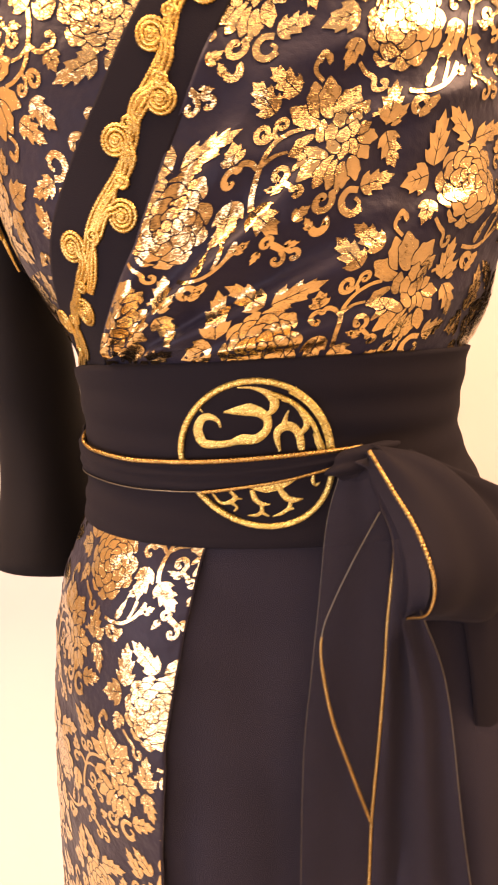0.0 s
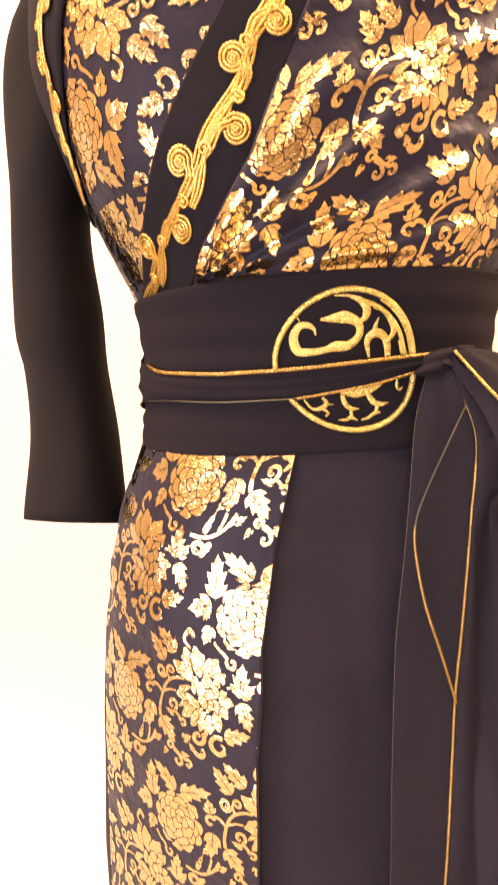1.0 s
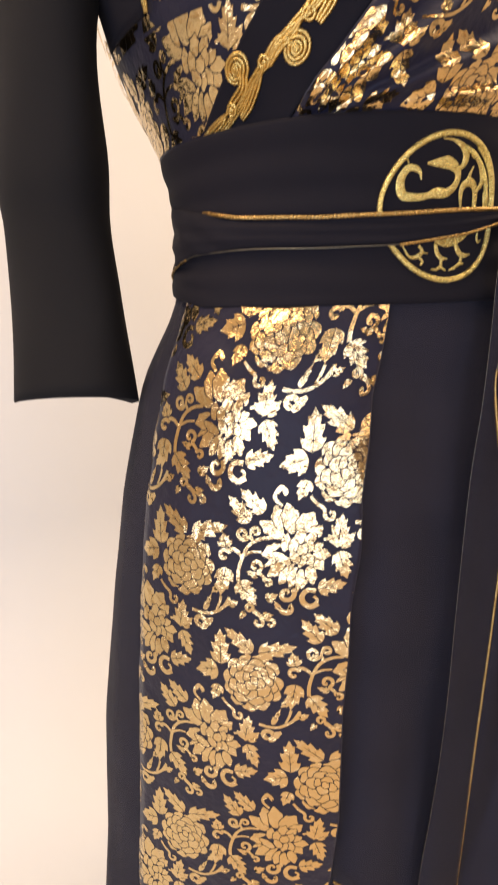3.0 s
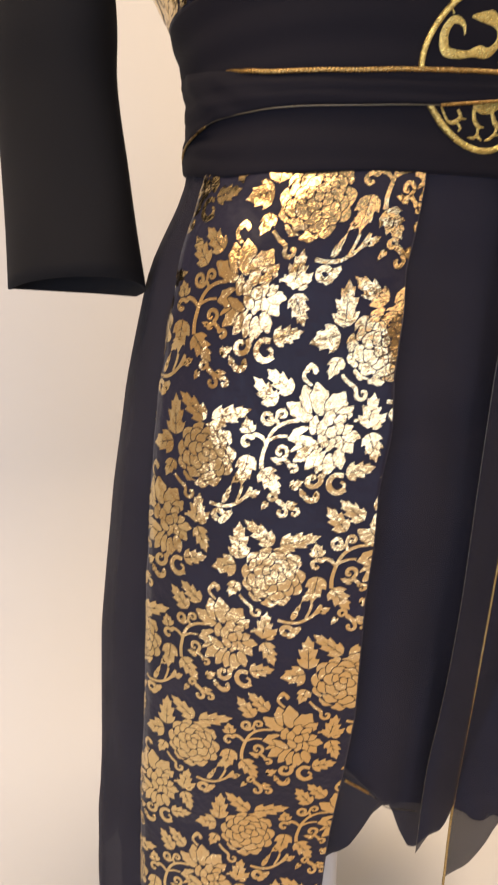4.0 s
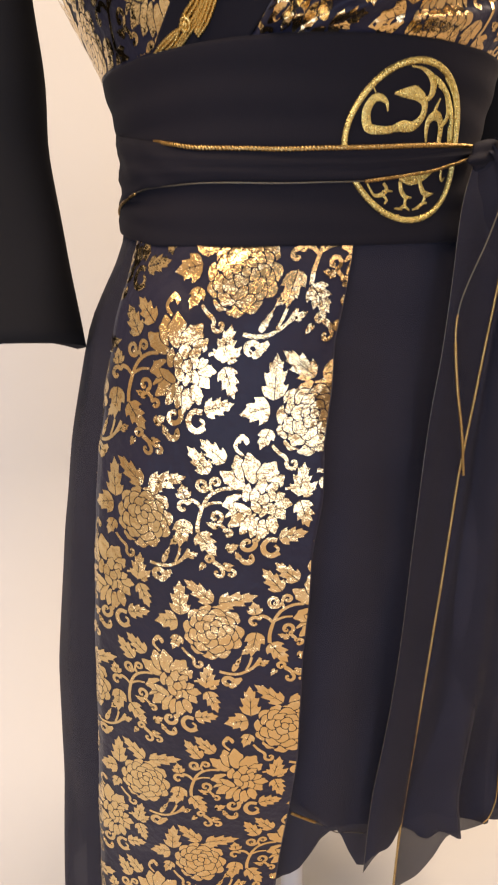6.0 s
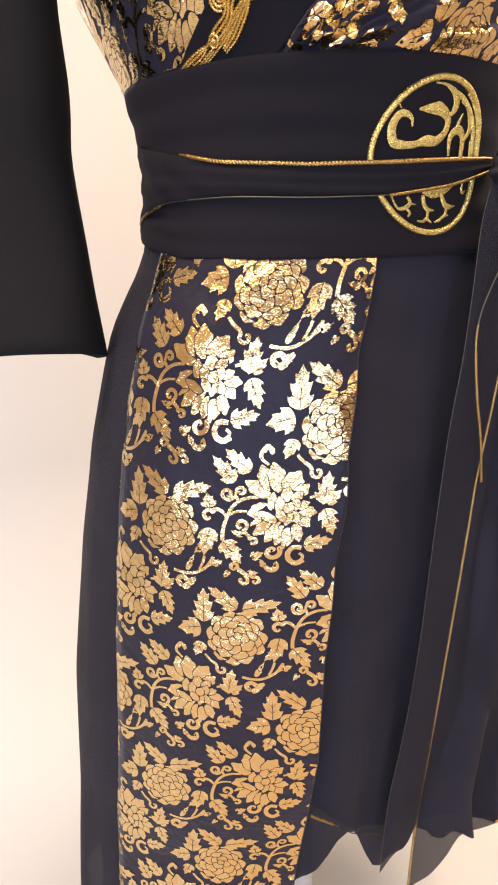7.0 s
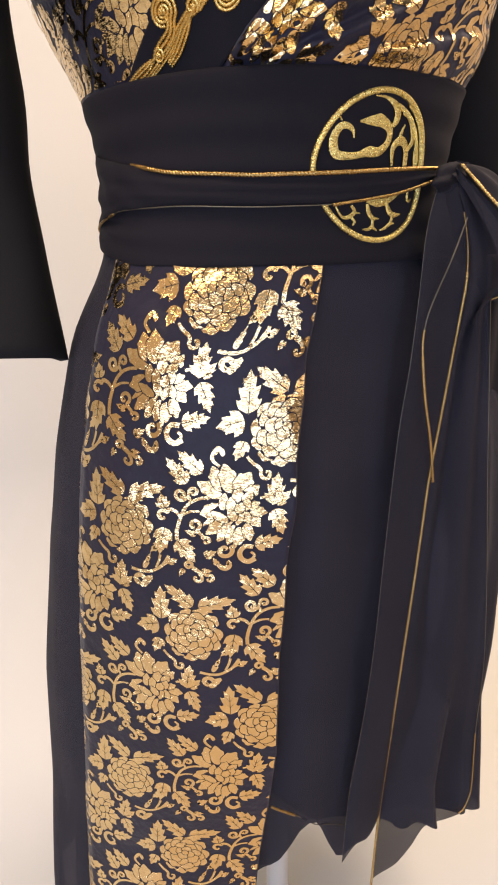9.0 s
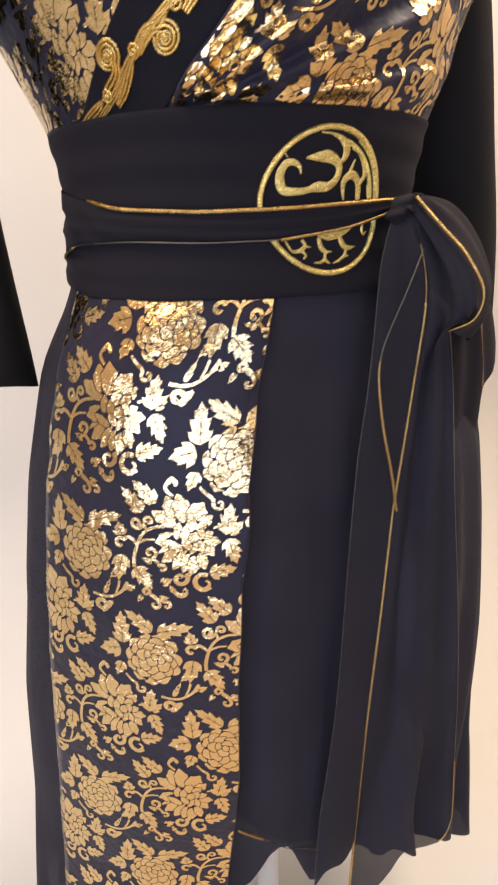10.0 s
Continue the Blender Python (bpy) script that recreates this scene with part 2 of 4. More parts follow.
def wrap_edge(z):
    return np.interp(z, [1.16, 1.179, 1.212, 1.2475, 1.299, 1.365, 1.45, 1.5], [-0.137, -0.126, -0.097, -0.070, -0.0435, -0.005, 0.043, 0.07])


def tuck(u, z):
    """Where the fronts cross and go under the belt, the cloth lies closer in."""
    return -0.012 * np.exp(-(((u + 0.16) / 0.055) ** 2)) * np.clip((1.265 - z) / 0.08, 0, 1)


def sheet(name, left, right, bottom, top, off, material, parent, label="", fold=None, thick=0.0012, nu=60, nz=80):
    """Cloth between two edges (arc length by height) and between a hem (height by 0..1 across) and a top."""
    s = np.linspace(0, 1, nu)
    v = np.linspace(0, 1, nz)
    S, V = np.meshgrid(s, v)
    low = np.array([bottom(a) if callable(bottom) else bottom for a in s])
    Z = low[None, :] + (top - low[None, :]) * V
    lo = np.vectorize(left)(Z) if callable(left) else np.full_like(Z, left)
    hi = np.vectorize(right)(Z) if callable(right) else np.full_like(Z, right)
    U = lo + (hi - lo) * S
    o = np.full_like(U, off) if not callable(off) else off(U, Z)
    if fold is not None:
        o = o + fold(U, Z)
    P = surf(U, Z, o).reshape(-1, 3)
    faces = [(i * nu + j, i * nu + j + 1, (i + 1) * nu + j + 1, (i + 1) * nu + j) for i in range(nz - 1) for j in range(nu - 1)]
    return mesh_ob(name, P, faces, material, parent, label, thick=thick)


def tube(points, r, sides=8, lobes=0, twist=0.0, up=None):
    """Verts and faces of a round or twisted cord along a path; r may be a list."""
    p = np.array(points, float)
    n = len(p)
    t = np.gradient(p, axis=0)
    t /= np.linalg.norm(t, axis=1, keepdims=True) + 1e-12
    ref = np.array([0.31, -0.9, 0.2]) if up is None else np.array(up, float)
    a = np.cross(t, ref)
    a /= np.linalg.norm(a, axis=1, keepdims=True) + 1e-12
    b = np.cross(t, a)
    r = np.broadcast_to(np.asarray(r, float), (n,))
    s = np.r_[0, np.cumsum(np.linalg.norm(np.diff(p, axis=0), axis=1))]
    V, Fc = [], []
    for i in range(n):
        for k in range(sides):
            w = 2 * math.pi * k / sides
            rr = r[i] * (1 + (0.24 * math.cos(lobes * w - twist * s[i]) if lobes else 0))
            V.append(p[i] + rr * (math.cos(w) * a[i] + math.sin(w) * b[i]))
    for i in range(n - 1):
        for k in range(sides):
            k2 = (k + 1) % sides
            Fc.append((i * sides + k, i * sides + k2, (i + 1) * sides + k2, (i + 1) * sides + k))
    Fc.append(tuple(range(sides))[::-1])
    Fc.append(tuple((n - 1) * sides + k for k in range(sides)))
    return V, Fc


def joined(pieces):
    V, Fc = [], []
    for v, f in pieces:
        k = len(V)
        V += list(v)
        Fc += [tuple(i + k for i in q) for q in f]
    return V, Fc


def cord_on(name, pts, off, r, material, parent, fold=None, label="", step=0.0005, twist=2600.0):
    """A twisted cord that lies on the outline along (u, z) points."""
    q = smooth_path(pts, step)
    o = (off(q[:, 0], q[:, 1]) if callable(off) else off) + (fold(q[:, 0], q[:, 1]) if fold is not None else 0)
    V, Fc = tube(surf(q[:, 0], q[:, 1], o), r, 8, 2 if twist else 0, twist)
    return mesh_ob(name, V, Fc, material, parent, label)


# ---- room ----
def slab(name, x0, x1, y0, y1, z0, z1, material, label, category="wall"):
    V = [(x, y, z) for x in (x0, x1) for y in (y0, y1) for z in (z0, z1)]
    Fc = [(0, 1, 3, 2), (4, 6, 7, 5), (0, 4, 5, 1), (2, 3, 7, 6), (0, 2, 6, 4), (1, 5, 7, 3)]
    return tagged(mesh_ob(name, V, Fc, material, smooth=False), label, category, kind="structure")


slab("floor", -2.4, 2.6, -3.6, 1.50, -0.12, 0.0, FLOOR, "plain brown floor in front of the display, out of view", "floor")
slab("wall_back", -2.4, 2.6, 1.35, 1.50, 0.0, 2.75, WALL, "plain warm cream painted wall behind the dress")
# East, front and west walls are unseen; their openings hold the assumed windows.
slab("wall_east", 2.48, 2.6, -3.6, 1.35, 0.0, 2.75, PALE, "unseen pale beige side wall for the gold to reflect")
slab("wall_front", -0.2, 2.48, -3.6, -3.48, 0.0, 2.75, ROOM, "unseen dark taupe wall opposite the dress, for the gold to reflect")
slab("wall_front_end", -2.4, -2.1, -3.6, -3.48, 0.0, 2.75, ROOM, "unseen dark taupe wall beside the assumed front window")
slab("wall_front_sill", -2.1, -0.2, -3.6, -3.48, 0.0, 0.16, ROOM, "unseen dark taupe wall below the assumed front window")
slab("wall_front_head", -2.1, -0.2, -3.6, -3.48, 1.08, 2.75, ROOM, "unseen dark taupe wall above the assumed front window")
slab("wall_west", -2.4, -2.28, -0.1, 1.35, 0.0, 2.75, PALE, "unseen pale beige wall with an assumed window opening")
slab("wall_west_end", -2.4, -2.28, -3.48, -2.9, 0.0, 2.75, PALE, "unseen pale beige wall beside the assumed window")
slab("wall_west_sill", -2.4, -2.28, -2.9, -0.1, 0.0, 0.16, PALE, "unseen pale beige wall below the assumed window")
slab("wall_west_head", -2.4, -2.28, -2.9, -0.1, 1.08, 2.75, PALE, "unseen pale beige wall above the assumed window")
slab("ceiling", -2.4, 2.6, -3.6, 1.50, 2.75, 2.87, WALL, "white painted ceiling", "ceiling")

# the wall runs down into the floor in a quarter round
arc = [(0.72 + 0.63 * math.sin(a), 0.634 - 0.63 * math.cos(a)) for a in np.linspace(0, math.pi / 2, 40)]
rim = [(0.42, 0.004)] + [(y - 0.004, z) for y, z in arc] + [(1.346, 1.2), (1.346, 2.0), (1.346, 2.74)]
V = [(x, y, z) for x in (-2.27, 2.47) for y, z in rim]
nr = len(rim)
Fc = [(k, nr + k, nr + k + 1, k + 1) for k in range(nr - 1)]
tagged(mesh_ob("backdrop", V, Fc, WALL, thick=0.003), "seamless cream sweep from the wall onto the floor", "backdrop", kind="structure")

# ---- stand ----
stand = thing("dress_stand", "pale painted display stand with a round pole and base plate", "stand")
stand.location = (0.118, 0.66, 0.004)
V, Fc = tube([(0, 0, 0.018), (0, 0, 0.6), (0, 0, 1.2)], 0.017, 24)
mesh_ob("pole", V, Fc, STEEL, stand)
V, Fc = tube([(0, 0, 0.0), (0, 0, 0.012), (0, 0, 0.018), (0, 0, 0.02)], [0.032, 0.032, 0.030, 0.018], 48)
mesh_ob("base_plate", V, Fc, STEEL, stand)
figure_z = np.linspace(0.86, 1.505, 40)
ring = np.linspace(-1, 1, 48, endpoint=False)
V = np.concatenate([surf(ring * half_round(z) * 0.999, z, np.full(48, -0.016)) for z in figure_z])
Fc = [(i * 48 + k, i * 48 + (k + 1) % 48, (i + 1) * 48 + (k + 1) % 48, (i + 1) * 48 + k) for i in range(39) for k in range(48)]
Fc += [tuple(range(48))[::-1], tuple(39 * 48 + k for k in range(48))]
tagged(mesh_ob("mannequin", V, Fc, FORM), "plain linen covered torso form inside the dress", "mannequin")

# ---- dress ----
dress = thing("dress", "black wrap evening dress with navy and gold floral brocade panels", "dress")


def closed(name, z0, z1, off, material, label="", fold=None, nz=60, nu=160, hem=None):
    k = np.linspace(-1, 1, nu, endpoint=False)
    v = np.linspace(0, 1, nz)
    rows = []
    for a in v:
        low = np.array([hem(q) if hem else z0 for q in k])
        z = low + (z1 - low) * a
        u = k * half_round(z) * 0.9995
        o = np.full(nu, off) + (fold(u, z) if fold is not None else 0)
        rows.append(surf(u, z, o))
    V = np.concatenate(rows)
    Fc = [(i * nu + j, i * nu + (j + 1) % nu, (i + 1) * nu + (j + 1) % nu, (i + 1) * nu + j) for i in range(nz - 1) for j in range(nu)]
    return mesh_ob(name, V, Fc, material, dress, label, thick=0.0012)


def lining_hem(k):
    u = k * float(half_round(0.45))
    return float(np.interp(u, [-0.80, -0.5, -0.36, -0.30, -0.1575, -0.1325, -0.1025, -0.0725, -0.025, 0.0175, 0.0475, 0.12, 0.3, 0.80], [0.32, 0.32, 0.26, 0.34, 0.574, 0.548, 0.507, 0.494, 0.475, 0.480, 0.455, 0.40, 0.33, 0.32]))


def chiffon_hem(k):
    u = k * float(half_round(0.45))
    low = float(np.interp(u, [-0.86, -0.52, -0.477, -0.44, -0.36, -0.30, -0.1775, -0.1575, -0.1485, -0.1375, -0.1275, -0.1175, -0.1075, -0.0989, -0.0887, -0.082, -0.0741, -0.058, -0.0447, -0.0368, -0.0256, 0.0, 0.03, 0.06, 0.10, 0.155, 0.2, 0.26, 0.86],
                          [0.28, 0.285, 0.268, 0.24, 0.22, 0.28, 0.468, 0.474, 0.4815, 0.499, 0.517, 0.5225, 0.516, 0.4995, 0.470, 0.455, 0.452, 0.454, 0.458, 0.464, 0.473, 0.46, 0.45, 0.435, 0.41, 0.352, 0.315, 0.29, 0.28]))
    return low + (0.004 * math.sin(u * 95) if abs(u + 0.10) > 0.09 else 0)


def chiffon_fold(u, z):
    """The hem of the chiffon flutes and curls outward."""
    low = np.vectorize(chiffon_hem)(u / half_round(0.45))
    near = np.clip((low + 0.05 - z) / 0.05, 0, 1) ** 1.5 * (np.abs(u) < 0.5)
    return skirt_fold(u, z) + near * (0.003 + 0.004 * np.sin(u * 150 + 1.2)) * np.clip((u + 0.095) / 0.03, 0, 1) * np.clip((0.10 - u) / 0.06, 0.25, 1)


def lining_fold(u, z):
    """The under-skirt hangs closer in at the side, where the chiffon stands away from it."""
    return skirt_fold(u, z) - 0.020 * np.clip((-u - 0.29) / 0.05, 0, 1) * np.clip((0.95 - z) / 0.2, 0, 1)


closed("skirt_lining", 0.4, 1.075, -0.005, CREPE, "opaque black crepe under-skirt", lining_fold, hem=lining_hem)
closed("skirt_overlay", 0.4, 1.075, 0.0, SHEER, "sheer black chiffon over-skirt with a wavy hem", chiffon_fold, hem=chiffon_hem, nu=720)
closed("bodice_lining", 1.165, 1.50, -0.003, CREPE, "black crepe back and lining of the bodice", tuck)

def panel_fold(u, z):
    """Shallow ripples of the hanging panel; at the top it goes under the belt."""
    r = 0.0007 * np.sin(z * 88 + 1.5 * np.sin(u * 30 + 1)) + 0.0006 * np.sin(u * 95 + z * 41 + 2 * np.sin(z * 23)) + 0.00035 * np.sin(z * 190 - u * 120)
    turned = -0.0045 * np.clip((edge_v(z) - wide_v(z) + 0.010 - u) / 0.010, 0, 1)
    return turned + r * np.clip((z - 0.70) / 0.25, 0.25, 1) - 0.002 * np.clip((z - 1.048) / 0.012, 0, 1)


panel = sheet("skirt_panel", lambda z: edge(z) - wide(z), edge, 0.21, 1.066, 0.0048, GROUND, dress, "navy satin skirt panel woven with gold flowers", fold=panel_fold, nu=70, nz=260)

# bodice: the wrapped front, the other front, the neck band between them
right_line = lambda z: float(wrap_edge(z))
left_line = lambda z: float(np.interp(z, [1.16, 1.185, 1.2325, 1.282, 1.3244, 1.36, 1.45, 1.5], [-0.203, -0.188, -0.143, -0.107, -0.075, -0.051, 0.01, 0.04]))
wrap = sheet("bodice_wrap", right_line, 0.30, 1.165, 1.49, 0.004, GROUND, dress, "navy satin wrapped bodice front woven with gold flowers", fold=bodice_fold, nu=140, nz=110)
side_front = sheet("bodice_side", -0.32, left_line, 1.165, 1.47, 0.003, GROUND, dress, "navy satin bodice side woven with gold flowers", fold=tuck, nu=60, nz=70)
arm_line = lambda z: float(np.interp(z, [1.25, 1.285, 1.318, 1.345, 1.37, 1.47], [-0.236, -0.222, -0.199, -0.184, -0.170, -0.12]))
sheet("armhole_band", -0.31, arm_line, 1.25, 1.47, 0.0056, CREPE, dress, "black band round the armhole", fold=tuck, nu=20, nz=40)
sheet("neck_band", lambda z: left_line(z) - 0.004, lambda z: right_line(z) + 0.002, 1.165, 1.49, 0.007, CREPE, dress, "wide black neck band", fold=tuck, nu=30, nz=80, thick=0.002)


# ---- woven flowers: flat shapes in the plane of the cloth, laid on it ----
def leaf(base, tip, w, lobes=3):
    """A lobed leaf with its veins left open, in millimetres."""
    b, t = np.array(base, float), np.array(tip, float)
    d = t - b
    L = np.hypot(*d)
    d /= L
    m = np.array([-d[1], d[0]])
    # half outline from the stalk to the tip: along, and out from the midrib
    if lobes > 2:
        shape = [(0.03, 0.05), (0.06, 0.34), (0.12, 0.72), (0.24, 0.92), (0.335, 1.0), (0.31, 0.76), (0.35, 0.60), (0.43, 0.70), (0.52, 0.80), (0.615, 0.86), (0.59, 0.64), (0.61, 0.45), (0.70, 0.50), (0.82, 0.52), (0.80, 0.34), (0.86, 0.22), (1.0, 0.0)]
    else:
        shape = [(0.03, 0.06), (0.06, 0.48), (0.16, 0.84), (0.30, 0.96), (0.44, 1.0), (0.41, 0.76), (0.44, 0.62), (0.58, 0.66), (0.72, 0.66), (0.70, 0.46), (0.80, 0.28), (1.0, 0.0)]
    s, half = np.array(shape).T
    half = 0.52 * w * half
    one = [b + d * L * q + m * h for q, h in zip(s, half)]
    two = [b + d * L * min(1, q * 1.03) - m * h * 0.95 for q, h in zip(s, half)]
    vein = []
    end, g = 0.72, min(0.28, 0.02 * w + 0.1)
    rows = [(0.26, 0.52), (0.46, 0.42)] if L > 16 else [(0.38, 0.5)]
    for q, reach in rows:
        h = 0.46 * w * reach
        vein += [b + d * L * q + m * g, b + d * (L * (q + 0.16)) + m * h, b + d * (L * q + 2.4 * g) + m * g * 0.9]
    up = [b + m * g] + vein + [b + d * L * end]
    down = []
    for q, reach in rows[::-1]:
        h = 0.46 * w * reach
        down += [b + d * (L * q + 2.4 * g) - m * g * 0.9, b + d * (L * (q + 0.16)) - m * h, b + d * L * q - m * g]
    down += [b - m * g]
    return "woven_leaf", [np.array(up + down + two + one[:-1][::-1])]


def strip(p, w):
    t = np.gradient(p, axis=0)
    t /= np.linalg.norm(t, axis=1, keepdims=True) + 1e-12
    n = np.stack([-t[:, 1], t[:, 0]], 1)
    w = np.asarray(w)[:, None] / 2
    return [np.array([p[i] + n[i] * w[i], p[i + 1] + n[i + 1] * w[i + 1], p[i + 1] - n[i + 1] * w[i + 1], p[i] - n[i] * w[i]]) for i in range(len(p) - 1)]


def ribbon(pts, w0, w1):
    p = smooth_path(pts, 1.0)
    return "woven_scroll", strip(p, np.linspace(w0, w1, len(p)))


def curl(c, r, start, turn, w, tail=()):
    """A scroll that winds inwards about c from the angle start through turn degrees, with a round end."""
    a = np.radians(np.linspace(start, start + turn, 14))
    k = np.linspace(1, 0.22, 14)
    p = smooth_path([*tail, *np.stack([c[0] + r * k * np.cos(a), c[1] + r * k * np.sin(a)], 1)], 0.8)
    wid = 1.15 * w * np.interp(np.linspace(0, 1, len(p)), [0, 0.3, 0.85, 0.93, 0.97, 1], [0.75, 1, 1, 1.5, 1.3, 0.5])
    return "woven_scroll", strip(p, wid)


def petals(items, gap):
    """Overlapping petals, the front ones first. Each item: middle, outward angle, length, width, tips; each is cut off at the ones before it."""
    out, done = [], []
    a = np.linspace(0, 2 * np.pi, 48, endpoint=False)

    def radius(item, ang):
        c, axis, long, wide_, tips = item
        th = (ang - axis + np.pi) % (2 * np.pi) - np.pi
        r = long * wide_ / np.sqrt((wide_ * np.cos(th)) ** 2 + (long * np.sin(th)) ** 2)
        if tips == 1:
            return r * (0.84 + 0.42 * np.exp(-((np.abs(th) / 0.34) ** 1.3)) + 0.16 * np.exp(-(((np.abs(th) - 0.8) / 0.22) ** 2)))
        return r * np.where(np.abs(th) < 1.7, 0.90 + 0.17 * np.abs(np.cos(tips * th / 2)), 0.95)

    for item in items:
        # seen from a point in its outer half, which the petals in front leave free
        c, axis, long = np.array(item[0]), item[1], item[2]
        eye = c + 0.5 * long * np.array((math.cos(axis), math.sin(axis)))
        k = np.linspace(0.02, 2.2 * max(long, item[3]), 130)
        P = eye + k[None, :, None] * np.stack([np.cos(a), np.sin(a)], 1)[:, None, :]
        d = P - c
        free = np.hypot(d[..., 0], d[..., 1]) < radius(item, np.arctan2(d[..., 1], d[..., 0]))
        for other in done:
            d = P - np.array(other[0])
            free &= np.hypot(d[..., 0], d[..., 1]) > radius(other, np.arctan2(d[..., 1], d[..., 0])) + gap
        reach = np.where(free.all(1), len(k) - 1, np.argmin(free, 1) - 1)
        if (reach > 4).sum() > 12:
            out.append(P[np.arange(len(a)), np.maximum(reach, 0)])
        done.append(item)
    return out


def peony():
    """Rings of broad scalloped petals, the inner ones in front, in millimetres."""
    rng = random.Random(11)
    items = [((2.6, 3.4), 2.0, 3.4, 3.0, 3)]
    for n, r, long, wide_ in ((4, 4.8, 4.6, 4.6), (7, 10.2, 5.4, 5.9), (9, 15.4, 5.6, 6.6), (11, 19.8, 5.6, 6.6)):
        for k in range(n):
            a = 2 * math.pi * (k + rng.uniform(-0.16, 0.16)) / n + r * 0.9
            near = 1 - r / 26
            c = (1.0 + 1.6 * near + r * 0.95 * math.cos(a) + rng.uniform(-0.5, 0.5), 0.6 + 2.8 * near + r * 1.02 * math.sin(a) + rng.uniform(-0.5, 0.5))
            items.append((c, a + rng.uniform(-0.25, 0.25), long * rng.uniform(0.92, 1.12), wide_ * rng.uniform(0.92, 1.15), rng.choice((3, 4, 4, 5))))
    return petals(items, 0.55)


def chrysanthemum():
    """Small petals in the heart, pointed notched ones all round behind them: tip, foot and half width in millimetres."""
    heart = [(-26.2, -52.6, -28.6, -60.0, 2.7), (-21.4, -49.6, -24.0, -58.0, 2.4), (-18.6, -44.8, -25.0, -51.0, 2.5), (-13.4, -52.6, -21.0, -56.5, 2.4), (-36.0, -58.4, -30.5, -66.0, 2.3),
             (-28.4, -71.0, -27.2, -61.0, 2.6), (-19.6, -69.2, -24.0, -61.0, 2.4), (-34.6, -48.6, -34.2, -59.0, 2.5), (-28.0, -41.4, -31.0, -51.0, 2.9), (-39.0, -45.6, -40.0, -57.0, 2.5), (-48.4, -60.2, -37.0, -67.4, 2.3)]
    low = [(-7.6, -60.6, -18.6, -59.1, 3.0), (-10.1, -50.6, -19.6, -54.1, 2.7), (-11.6, -71.6, -20.1, -62.6, 3.0), (-17.1, -83.1, -21.6, -71.1, 2.9), (-25.1, -86.8, -26.1, -74.1, 3.3), (-33.6, -86.6, -30.1, -72.6, 3.1),
           (-41.6, -84.6, -32.6, -70.1, 3.5), (-50.6, -79.1, -37.6, -67.6, 3.7)]
    high = [(-14.6, -39.1, -24.1, -48.6, 3.4), (-20.1, -29.6, -29.6, -43.6, 5.0), (-38.6, -23.1, -35.1, -42.6, 4.6), (-47.1, -25.1, -41.6, -41.6, 4.2), (-58.6, -37.1, -43.6, -47.1, 4.0), (-56.6, -62.6, -41.6, -58.1, 4.6), (-53.6, -71.6, -39.6, -66.1, 3.6)]
    items = []
    for x, y, u, v, w in heart + low + high:
        long = math.hypot(x - u, y - v)
        items.append(((u + 0.32 * (x - u), v + 0.32 * (y - v)), math.atan2(y - v, x - u), 0.56 * long, 1.62 * w, 1))
    return petals(items, 0.50)


